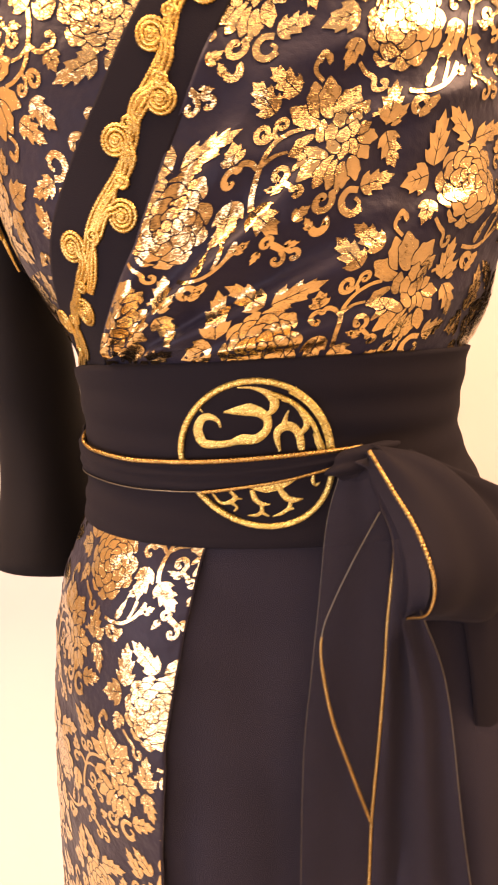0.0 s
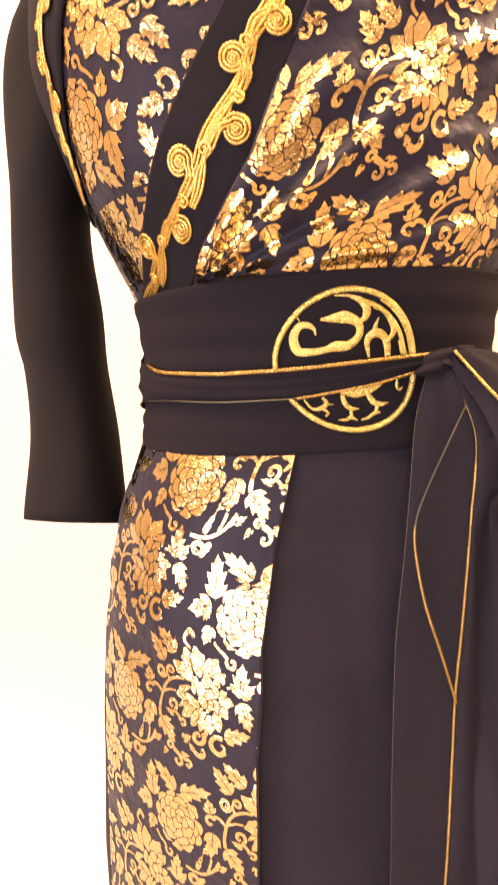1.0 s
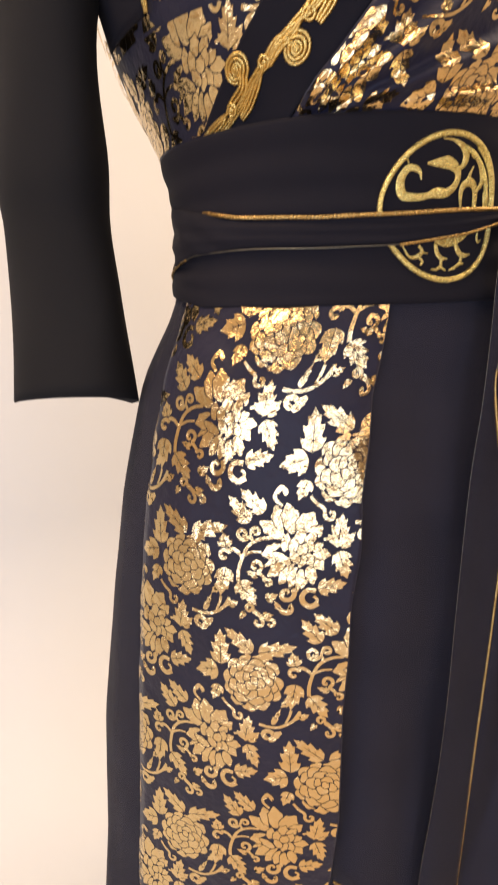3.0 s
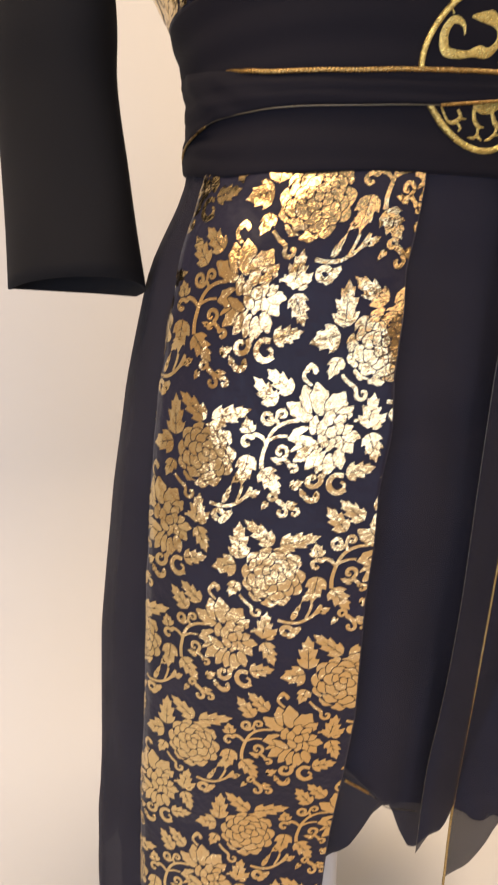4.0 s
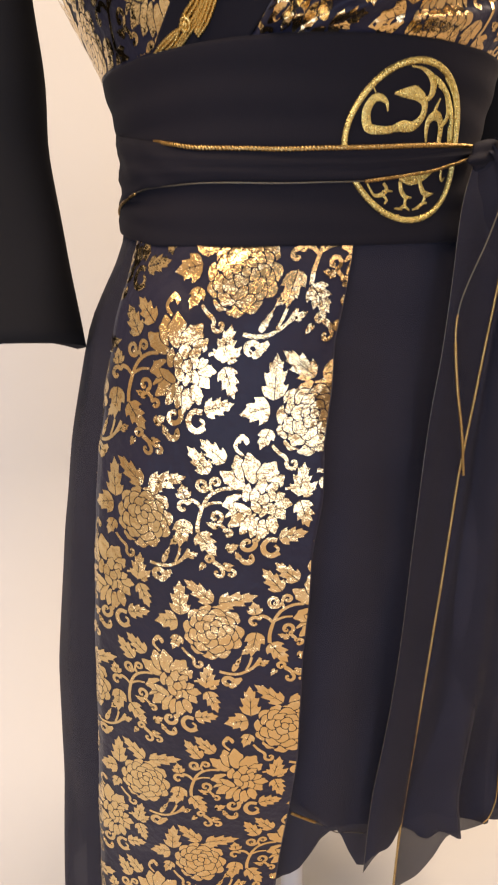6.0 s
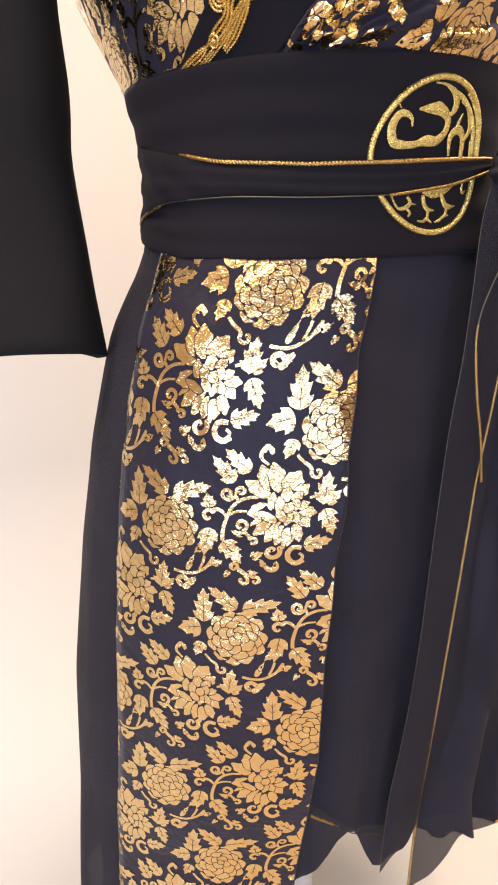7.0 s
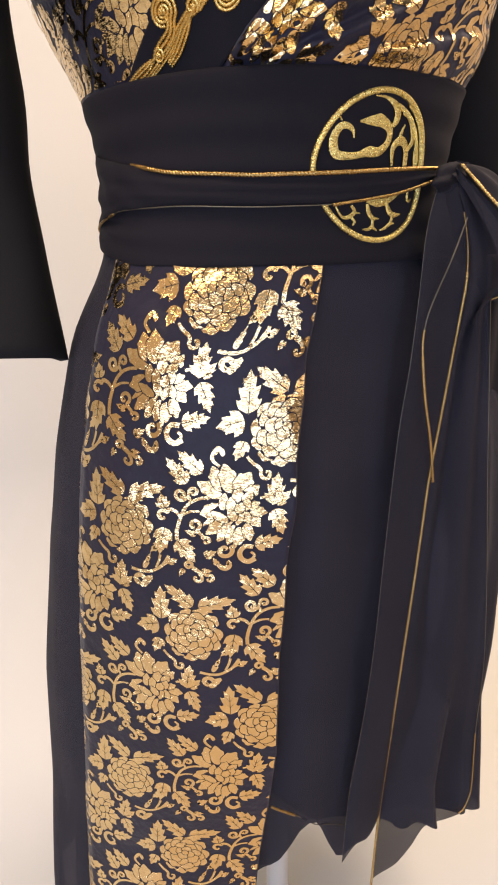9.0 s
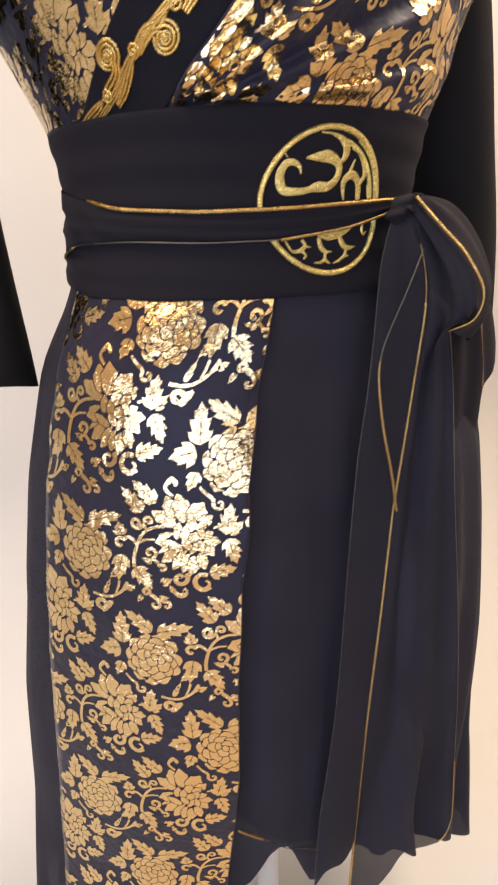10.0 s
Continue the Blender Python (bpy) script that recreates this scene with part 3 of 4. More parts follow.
def motif_shapes():
    """The shapes of one repeat, about the middle of its peony, in millimetres."""
    out = [("woven_peony", peony()), ("woven_chrysanthemum", chrysanthemum())]
    # leaves round the peony
    out.append(leaf((-25.2, 12.6), (-26.6, 44.4), 17.5, 3))
    out.append(leaf((0.9, 27.9), (-23.0, 46.0), 15.0, 3))
    out.append(leaf((4.0, 28.2), (34.4, 37.6), 15.2, 3))
    out.append(leaf((-27.0, 8.6), (-47.2, 3.0), 19.0, 2))
    out.append(leaf((-25.6, -6.0), (-31.0, -21.0), 11.5, 2))
    out.append(leaf((35.0, 5.0), (32.4, -19.8), 15.5, 2))
    out.append(leaf((33.4, -9.0), (24.6, -18.6), 8.0, 2))
    # stem and scroll under the peony
    out.append(curl((-9.0, -31.0), 4.4, 150, 330, 2.3, [(-22.8, -17.6), (-18.2, -22.8), (-14.0, -26.0)]))
    # berry twig
    out.append(ribbon([(7.6, -36.0), (16.0, -37.4), (24.4, -36.4), (33.4, -30.4), (38.4, -22.6), (39.8, -19.8)], 2.6, 2.4))
    out.append(leaf((18.0, -35.4), (25.2, -18.8), 4.8, 2))
    out.append(ribbon([(28.6, -32.6), (31.4, -26.0), (33.0, -19.8)], 1.9, 2.2))
    out.append(ribbon([(33.0, -30.8), (37.0, -27.4), (40.5, -25.4)], 1.8, 2.2))
    out.append(leaf((38.8, -26.6), (47.0, -22.0), 6.6, 2))
    out.append(curl((14.0, -45.6), 5.2, 20, 285, 3.4, [(25.4, -41.4), (21.6, -43.0)]))
    out.append(leaf((15.0, -51.2), (26.0, -42.4), 5.4, 2))
    # leaves beside the chrysanthemum
    out.append(ribbon([(-13.4, -49.0), (-8.8, -48.2), (-5.4, -50.0), (-3.2, -54.0)], 2.0, 2.4))
    out.append(leaf((-4.0, -54.4), (-0.6, -29.6), 15.0, 3))
    out.append(leaf((-2.2, -54.0), (8.2, -43.6), 9.4, 2))
    out.append(leaf((-2.8, -56.8), (6.2, -78.6), 14.0, 3))
    out.append(leaf((-14.0, -87.0), (6.6, -81.8), 14.5, 3))
    out.append(curl((-43.6, -15.0), 3.9, -20, 250, 2.3, [(-42.0, -25.2), (-46.8, -20.4), (-47.2, -16.4), (-43.6, -11.2)]))
    out.append(leaf((-66.1, -39.4), (-81.4, -20.2), 14.5, 3))
    out.append(leaf((-54.2, -30.4), (-72.6, -14.6), 14.0, 3))
    # scrolled vine
    out.append(ribbon([(-49.6, -49.4), (-57.0, -50.4), (-64.1, -54.1), (-68.8, -60.0), (-71.6, -68.4), (-73.0, -78.0), (-72.4, -86.0)], 2.3, 3.0))
    out.append(ribbon([(-57.2, -60.8), (-64.0, -61.6), (-70.4, -65.0)], 1.6, 2.3))
    out.append(curl((-71.6, -48.2), 5.0, -60, -420, 2.4, [(-63.8, -54.0), (-65.8, -50.0)]))
    out.append(curl((-61.6, -45.4), 3.7, 190, -380, 2.2, [(-66.2, -50.0), (-65.6, -47.0)]))
    out.append(curl((-85.4, -66.8), 4.8, 40, 300, 2.6, [(-72.0, -66.0), (-76.0, -62.2), (-80.6, -61.2)]))
    out.append(leaf((-84.4, -60.6), (-87.4, -49.0), 12.0, 2))
    out.append(leaf((-72.6, -85.8), (-56.8, -104.4), 16.0, 3))
    out.append(curl((-60.2, -72.0), 5.0, -60, 360, 2.5, [(-52.6, -81.6), (-56.0, -78.4)]))
    out.append(leaf((-57.4, -80.6), (-67.4, -77.2), 5.5, 2))
    out.append(curl((-49.8, -85.0), 3.4, 150, -330, 2.3, [(-56.0, -78.6), (-53.4, -80.6)]))
    # scrolls under the chrysanthemum
    out.append(curl((-35.4, -92.6), 6.3, 40, -370, 3.2, [(-28.4, -82.6), (-28.2, -88.0)]))
    out.append(ribbon([(-14.6, -88.4), (-20.4, -88.0), (-23.8, -92.6), (-22.4, -98.4), (-17.2, -101.4), (-11.8, -98.4)], 3.6, 4.4))
    out.append(ribbon([(-14.4, -99.8), (-12.8, -95.6), (-15.8, -92.8)], 2.4, 2.0))
    out.append(leaf((-50.2, -99.0), (-41.2, -93.2), 8.2, 2))
    out.append(curl((-33.8, -104.2), 5.4, 190, 230, 4.0))
    out.append(leaf((-39.6, -106.0), (-43.4, -99.0), 5.0, 2))
    out.append(curl((-62.6, -107.6), 3.4, 30, 330, 2.3, [(-53.0, -113.0), (-57.0, -110.0), (-59.6, -108.4)]))
    out.append(curl((-55.6, -119.0), 4.2, 60, -320, 2.4, [(-59.6, -110.0), (-54.0, -113.6)]))
    out.append(curl((-46.0, -118.4), 3.6, 130, -320, 2.4, [(-55.0, -112.4), (-50.4, -114.2)]))
    out.append(leaf((-52.8, -112.0), (-43.8, -111.4), 5.2, 2))
    out.append(leaf((-66.0, -110.8), (-70.2, -118.0), 5.0, 2))
    return out


def flat_mesh(polys):
    bm = bmesh.new()
    for p in polys:
        if len(p) > 2:
            bm.faces.new([bm.verts.new((float(q[0]) / 1000, float(q[1]) / 1000, 0)) for q in p])
    # a float of thread joins each petal to the ones before it
    if len(polys) > 8 and len(polys[0]) > 8:
        rings = [list(f.verts) for f in bm.faces]
        for k in range(1, len(rings)):
            a, b = min(((p, q) for r in rings[:k] for q in r for p in rings[k]), key=lambda e: (e[0].co - e[1].co).length)
            mid = bm.verts.new((a.co + b.co) / 2 + Vector((0.00008, 0.00008, 0)))
            bm.faces.new((a, mid, b))
    bmesh.ops.remove_doubles(bm, verts=bm.verts[:], dist=1e-6)
    bmesh.ops.triangulate(bm, faces=bm.faces[:])
    for _ in range(2):
        far = [e for e in bm.edges if e.calc_length() > 0.0055]
        if far:
            bmesh.ops.subdivide_edges(bm, edges=far, cuts=1)
            bmesh.ops.triangulate(bm, faces=bm.faces[:])
    me = bpy.data.meshes.new("flat")
    bm.to_mesh(me)
    bm.free()
    return me


MOTIF = [(name, flat_mesh(polys)) for name, polys in motif_shapes()]
STEP_A, STEP_H = np.array([0.058, -0.0925]), np.array([0.176, -0.0115])


def weave(parent, origin, spread, to_uz, cuts, off, fold=None, span=(-0.3, 0.3, 1.1, 1.5), bend=None):
    """Repeats of the woven flowers over one piece of cloth. spread: how the cloth is turned or stretched about the origin.
    cuts: half planes (point, outward normal), past which the cloth ends. bend: a line by height, from which the cloth's x is counted."""
    spread = np.array(spread, float)
    flip = np.linalg.det(spread) < 0
    for i in range(-14, 15):
        for j in range(-8, 9):
            o = np.array(origin) + spread @ (i * STEP_A + j * STEP_H)
            if not (span[0] - 0.10 < o[0] < span[1] + 0.10 and span[2] - 0.13 < o[1] < span[3] + 0.13):
                continue
            for name, flat in MOTIF:
                bm = bmesh.new()
                bm.from_mesh(flat)
                for v in bm.verts:
                    q = spread @ np.array(v.co[:2])
                    v.co.x, v.co.y = o[0] + q[0], o[1] + q[1]
                    if bend is not None:
                        v.co.x -= float(bend(v.co.y))
                if flip:
                    bmesh.ops.reverse_faces(bm, faces=bm.faces[:])
                for p, n in cuts:
                    side = [(v.co.x - p[0]) * n[0] + (v.co.y - p[1]) * n[1] for v in bm.verts]
                    if max(side) <= 0:
                        continue
                    if min(side) >= 0:
                        bm.clear()
                        break
                    bmesh.ops.bisect_plane(bm, geom=bm.verts[:] + bm.edges[:] + bm.faces[:], plane_co=(*p, 0), plane_no=(*n, 0), clear_outer=True)
                    if not bm.faces:
                        break
                if not bm.faces:
                    bm.free()
                    continue
                co = np.array([v.co[:2] for v in bm.verts])
                u, z = to_uz(co[:, 0], co[:, 1])
                q = surf(u, z, off + (fold(u, z) if fold is not None else 0))
                for v, c in zip(bm.verts, q):
                    v.co = c
                part(name, bm, GOLD, parent)


weave(panel, (-0.0724, 0.7726), ((1, 0), (0, 1)), lambda x, z: (np.maximum(x, -wide_v(z)) + edge_v(z), z),
      [((-0.001, 0), (1, 0)), ((-0.187, 0), (-1, 0)), ((0, 1.0620), (0, 1)), ((0, 0.215), (0, -1)), ((-0.181, 0.91), (-0.99, 0.09))], 0.0053, fold=panel_fold, span=(-0.19, 0, 0.21, 1.07))


def gather(x, z):
    """The wrapped front is drawn down along its edge towards the belt."""
    u = x + wrap_edge(z)
    k = np.exp(-(((u + 0.043) / 0.040) ** 2) - ((z - 1.266) / 0.035) ** 2)
    low = z - 0.012 * k
    return np.maximum(u - 0.009 * k, wrap_edge(low) + 0.0015), low


weave(wrap, (0.0889, 1.3541), ((0.979, 0.236), (0.129, 0.932)), gather, [((0.0015, 0), (-1, 0)), ((0, 1.1785), (0, -1)), ((0, 1.44), (0, 1)), ((0.36, 0), (1, 0))], 0.0047, fold=bodice_fold, span=(-0.12, 0.29, 1.17, 1.44), bend=wrap_edge)
left_v = np.vectorize(left_line)
weave(side_front, (-0.190, 1.292), ((-1, 0), (0, -1)), lambda x, z: (x + left_v(z), z), [((-0.003, 0), (1, 0)), ((0, 1.243), (0, -1)), ((0, 1.44), (0, 1)), ((-0.26, 0), (-1, 0))], 0.0036, fold=tuck, span=(-0.3, -0.02, 1.17, 1.44), bend=left_line)
weave(side_front, (-0.165, 1.272), ((1, 0), (0, 1)), lambda x, z: (x + left_v(z), z), [((-0.003, 0), (1, 0)), ((0, 1.1785), (0, -1)), ((0, 1.241), (0, 1)), ((-0.26, 0), (-1, 0))], 0.0036, fold=tuck, span=(-0.3, -0.02, 1.17, 1.44), bend=left_line)


# ---- braid: strands that wind along the neck band, with a scroll to each side by turns ----
def braid(name, line, off, parent, curls, size=1.0, z0=1.17, z1=1.44):
    """curls: the middle of each scroll and the side to which it turns."""
    pieces = []

    def lay(pts, r, lift=0.0):
        q = smooth_path(pts, 0.0006)
        V, Fc = tube(surf(q[:, 0], q[:, 1], off + r * 0.8 + lift + tuck(q[:, 0], q[:, 1])), r, 6, 2, 3000)
        pieces.append((V, Fc))

    for u, z, sgn in curls:
        g = np.array([line(z + 0.006) - line(z - 0.006), 0.012])
        g /= np.hypot(*g)
        side = np.array([g[1], -g[0]])
        foot = np.array([u, z]) - side * 0.0068 * size * sgn
        spot = lambda t, n: tuple(foot + g * t * size + side * n * size * sgn)
        for k in range(3):
            r0 = 0.0089 - 0.0027 * k
            pts = [spot(-0.050, 0.0030 - 0.0016 * k), spot(-0.040, 0.0036 - 0.0024 * k), spot(-0.028, 0.0005 - 0.0020 * k), spot(-0.016, -0.0055 + 0.0025 * k), spot(-0.004, -0.0062 + 0.0027 * k)]
            for a in np.linspace(165, 165 - 310 - 30 * k, 17):
                rr = r0 * (1 - 0.22 * (165 - a) / 330)
                pts.append(spot(0.0005 + rr * math.sin(math.radians(a)), 0.0068 + rr * math.cos(math.radians(a)) * 0.95))
            lay(pts, 0.00122 * size, 0.0004 * (k % 2))
        lay([spot(0.0005 + 0.0012 * math.sin(a), 0.0068 + 0.0012 * math.cos(a)) for a in np.linspace(0, 2 * math.pi, 8)], 0.0013 * size, 0.0004)
        lay([spot(-0.018 + (0.0042 - 0.0004 * a) * math.sin(a), -0.0048 + (0.0042 - 0.0004 * a) * math.cos(a)) for a in np.linspace(0, 3 * math.pi, 18)], 0.0012 * size, 0.0008)
    zs = np.linspace(z0, z1, 60)
    for k in (-0.0027, 0.0, 0.0027):
        lay([(line(z) + k * size + 0.0022 * size * math.sin((z - z0) * 118), z) for z in zs], 0.0012 * size, -0.0004)
    V, Fc = joined(pieces)
    return mesh_ob(name, V, Fc, BRAID, parent, "gold corded braid with scrolls")


trim_line = lambda z: float(np.interp(z, [1.165, 1.176, 1.21, 1.2472, 1.3005, 1.35, 1.40, 1.44], [-0.190, -0.180, -0.137, -0.1025, -0.0640, -0.037, -0.011, 0.009]))
braid("neck_braid", trim_line, 0.0065, dress, [(-0.018, 1.402, -1), (-0.016, 1.371, 1), (-0.045, 1.350, -1), (-0.045, 1.3191, 1), (-0.0725, 1.3005, -1), (-0.076, 1.2618, 1), (-0.113, 1.2495, -1), (-0.122, 1.2125, 1), (-0.163, 1.207, -1)])
outer_line = lambda z: float(np.interp(z, [1.25, 1.264, 1.295, 1.33, 1.365, 1.393, 1.45], [-0.232, -0.226, -0.220, -0.214, -0.199, -0.185, -0.155]))
braid("armhole_braid", outer_line, 0.0066, dress, [(outer_line(z) + 0.005 * g, z, g) for z, g in ((1.415, 1), (1.385, -1), (1.362, 1), (1.335, -1), (1.31, 1), (1.288, -1))], 0.75, 1.255)


# ---- sleeves ----
def sleeve(name, rows, label, skew=0.0, tilt=0.0):
    """rows: centre x, y, z, half width, half depth. tilt: how much the cuff rises in front and drops towards the body."""
    q = smooth_path(rows, 0.012)
    n, k = len(q), 40
    V = []
    for i, (cx, cy, cz, a, b) in enumerate(q):
        for w in np.linspace(0, 2 * math.pi, k, endpoint=False):
            rip = 1 + 0.014 * math.sin(3 * w + cz * 22) + 0.010 * math.sin(5 * w - cz * 35)
            V.append((cx + a * rip * math.cos(w), cy + b * rip * math.sin(w) - skew * a * math.cos(w), cz + tilt * min(1, max(0, (1.06 - cz) / 0.07)) * (0.7 * max(0, -math.sin(w)) - 0.2 * math.cos(w))))
    Fc = [(i * k + j, i * k + (j + 1) % k, (i + 1) * k + (j + 1) % k, (i + 1) * k + j) for i in range(n - 1) for j in range(k)]
    Fc.append(tuple(range(k))[::-1])
    return mesh_ob(name, V, Fc, JERSEY, dress, label, thick=0.0015)


sleeve("sleeve", [(-0.125, 0.570, 1.455, 0.045, 0.06), (-0.160, 0.595, 1.40, 0.058, 0.07), (-0.1946, 0.6211, 1.28, 0.0337, 0.0736), (-0.1982, 0.6319, 1.17, 0.0397, 0.0685), (-0.1960, 0.642, 1.125, 0.0381, 0.0704), (-0.1935, 0.6449, 1.06, 0.0414, 0.0772), (-0.1970, 0.6293, 0.979, 0.048, 0.070)], "plain black jersey three-quarter sleeve hanging empty", 0.204, 0.020)
sleeve("sleeve", [(0.185, 0.560, 1.455, 0.045, 0.06), (0.234, 0.56, 1.40, 0.050, 0.060), (0.265, 0.55, 1.28, 0.040, 0.051), (0.280, 0.54, 1.15, 0.045, 0.046), (0.285, 0.535, 1.06, 0.045, 0.045), (0.285, 0.53, 0.98, 0.045, 0.045)], "plain black jersey three-quarter sleeve hanging empty")

# ---- belt with its medallion ----
belt = thing("belt", "wide black crepe sash belt with an embroidered gold medallion", "belt")
k = np.linspace(-1, 1, 200, endpoint=False)
rows = []
for z, o in ((1.0580, -0.002), (1.0585, 0.0040), (1.0602, 0.0050), *((z, float(np.interp(z, [1.064, 1.09, 1.135, 1.177], [0.0047, 0.0032, 0.003, 0.0042]))) for z in np.linspace(1.064, 1.177, 40)), (1.1795, 0.0040), (1.180, -0.002)):
    u = k * half_round(z) * 0.9995
    rows.append(surf(u, z + 0.003 * np.clip(u / 0.2, -1, 1) * (z > 1.1) + 0.012 * np.clip((np.abs(u) - 0.20) / 0.08, 0, 1) * (z < 1.09), np.full(200, o) + 0.0006 * np.sin(z * 260 + 2 * np.sin(u * 9)) + 0.0007 * np.sin(z * 470 + 12 * u) * np.clip((-u - 0.17) / 0.04, 0, 1) * np.clip((1.14 - z) / 0.01, 0, 1)))
V = np.concatenate(rows)
Fc = [(i * 200 + j, i * 200 + (j + 1) % 200, (i + 1) * 200 + (j + 1) % 200, (i + 1) * 200 + j) for i in range(len(rows) - 1) for j in range(200)]
mesh_ob("band", V, Fc, CREPE, belt)

MU, MZ, MR = -0.0134, 1.1209, 0.0468
medallion = thing("medallion", "", "")
medallion.parent = belt
tagged(medallion, "round gold satin-stitch medallion with curling animal strokes")


def ring_cord(name, r, a0, a1, w):
    a = np.radians(np.linspace(a0, a1, 400))
    q = surf(MU + r * np.cos(a), MZ + r * np.sin(a), np.full(400, 0.0042))
    V, Fc = tube(q, w * (1 + 0.10 * np.sin(np.arange(len(q)) * 2.1)), 10)
    return mesh_ob(name, V, Fc, STITCH, medallion)


def stroke(name, pts, widths):
    """A raised satin-stitch stroke through (x, y) points, whose centre is that of the medallion."""
    p = smooth_path([(x * MR, y * MR) for x, y in pts], 0.0006)
    n = len(p)
    t = np.gradient(p, axis=0)
    t /= np.linalg.norm(t, axis=1, keepdims=True) + 1e-12
    m = np.stack([-t[:, 1], t[:, 0]], 1)
    w = np.interp(np.linspace(0, 1, n), np.linspace(0, 1, len(widths)), widths) * MR * 0.88
    V, Fc = [], []
    cross = np.linspace(-1, 1, 7)
    for i in range(n):
        for c in cross:
            q = p[i] + m[i] * w[i] * c / 2
            V.append(surf(MU + q[0], MZ + q[1], 0.0038 + 0.0006 * math.sqrt(max(0, 1 - c * c)) + 0.00016 * math.sin(i * 2.1 + 1.5 * c)))
    for i in range(n - 1):
        for j in range(6):
            Fc.append((i * 7 + j, i * 7 + j + 1, (i + 1) * 7 + j + 1, (i + 1) * 7 + j))
    return mesh_ob(name, V, Fc, STITCH, medallion)


ring_cord("rim", MR, 0, 360, 0.0020)
ring_cord("inner_rim", MR * 0.855, 6, 76, 0.0015)
ring_cord("rim_edge", MR * 0.95, 2, 62, 0.0008)
stroke("beast_stroke", [(-0.43, 0.39), (-0.47, 0.49), (-0.58, 0.54), (-0.68, 0.51), (-0.74, 0.37), (-0.69, 0.2), (-0.57, 0.16), (-0.35, 0.17), (-0.17, 0.22), (0.02, 0.23), (0.15, 0.33), (0.18, 0.45), (0.13, 0.55), (-0.02, 0.62), (-0.15, 0.62), (-0.38, 0.6)],
       [0.02, 0.08, 0.12, 0.14, 0.15, 0.13, 0.11, 0.10, 0.17, 0.14, 0.12, 0.12, 0.15, 0.19, 0.12, 0.03])
stroke("horn_stroke", [(-0.2, 0.92), (-0.01, 0.91), (0.17, 0.84), (0.26, 0.73), (0.24, 0.61), (0.16, 0.55)], [0.03, 0.05, 0.08, 0.13, 0.13, 0.05])
stroke("arch_stroke", [(0.32, 0.05), (0.29, 0.25), (0.33, 0.35), (0.44, 0.39), (0.54, 0.33), (0.59, 0.21), (0.6, 0.05)], [0.04, 0.08, 0.12, 0.14, 0.12, 0.12, 0.10])
stroke("ear_stroke", [(0.39, 0.35), (0.4, 0.48), (0.44, 0.6)], [0.11, 0.07, 0.02])
stroke("wing_stroke", [(0.58, 0.25), (0.68, 0.4), (0.61, 0.57), (0.49, 0.69), (0.35, 0.74)], [0.06, 0.10, 0.09, 0.06, 0.03])
stroke("spur_stroke", [(0.87, 0.04), (0.83, 0.16), (0.76, 0.27)], [0.12, 0.12, 0.02])
stroke("belly_stroke", [(-0.16, -0.44), (0.04, -0.45), (0.24, -0.41), (0.44, -0.33), (0.56, -0.26)], [0.05, 0.17, 0.17, 0.12, 0.04])
stroke("leg_stroke", [(-0.14, -0.48), (-0.12, -0.61), (-0.05, -0.68), (0.06, -0.69)], [0.07, 0.09, 0.08, 0.02])
stroke("shin_stroke", [(-0.05, -0.68), (-0.06, -0.74), (-0.07, -0.81)], [0.05, 0.06, 0.06])
stroke("claw_stroke", [(-0.27, -0.84), (-0.15, -0.84), (-0.08, -0.81), (0.01, -0.86)], [0.02, 0.05, 0.06, 0.03])
stroke("leg_stroke", [(0.22, -0.46), (0.29, -0.6), (0.38, -0.64), (0.51, -0.63)], [0.07, 0.11, 0.09, 0.02])
stroke("shin_stroke", [(0.34, -0.65), (0.32, -0.71), (0.28, -0.78)], [0.06, 0.06, 0.06])
stroke("claw_stroke", [(0.06, -0.86), (0.17, -0.83), (0.28, -0.77), (0.36, -0.76)], [0.02, 0.05, 0.06, 0.03])
stroke("claw_stroke", [(-0.7, -0.49), (-0.62, -0.64), (-0.54, -0.67), (-0.44, -0.64), (-0.38, -0.58), (-0.43, -0.5)], [0.03, 0.04, 0.05, 0.07, 0.07, 0.05])
stroke("spur_stroke", [(-0.39, -0.6), (-0.34, -0.605), (-0.29, -0.61)], [0.05, 0.03, 0.02])
stroke("spur_stroke", [(-0.44, -0.67), (-0.39, -0.73), (-0.44, -0.78)], [0.05, 0.05, 0.03])
stroke("tail_stroke", [(0.71, -0.31), (0.69, -0.4), (0.72, -0.45), (0.78, -0.41)], [0.04, 0.06, 0.05, 0.02])
stroke("thread_tick", [(-0.70, 0.65), (-0.68, 0.625), (-0.66, 0.6)], [0.02, 0.025, 0.02])

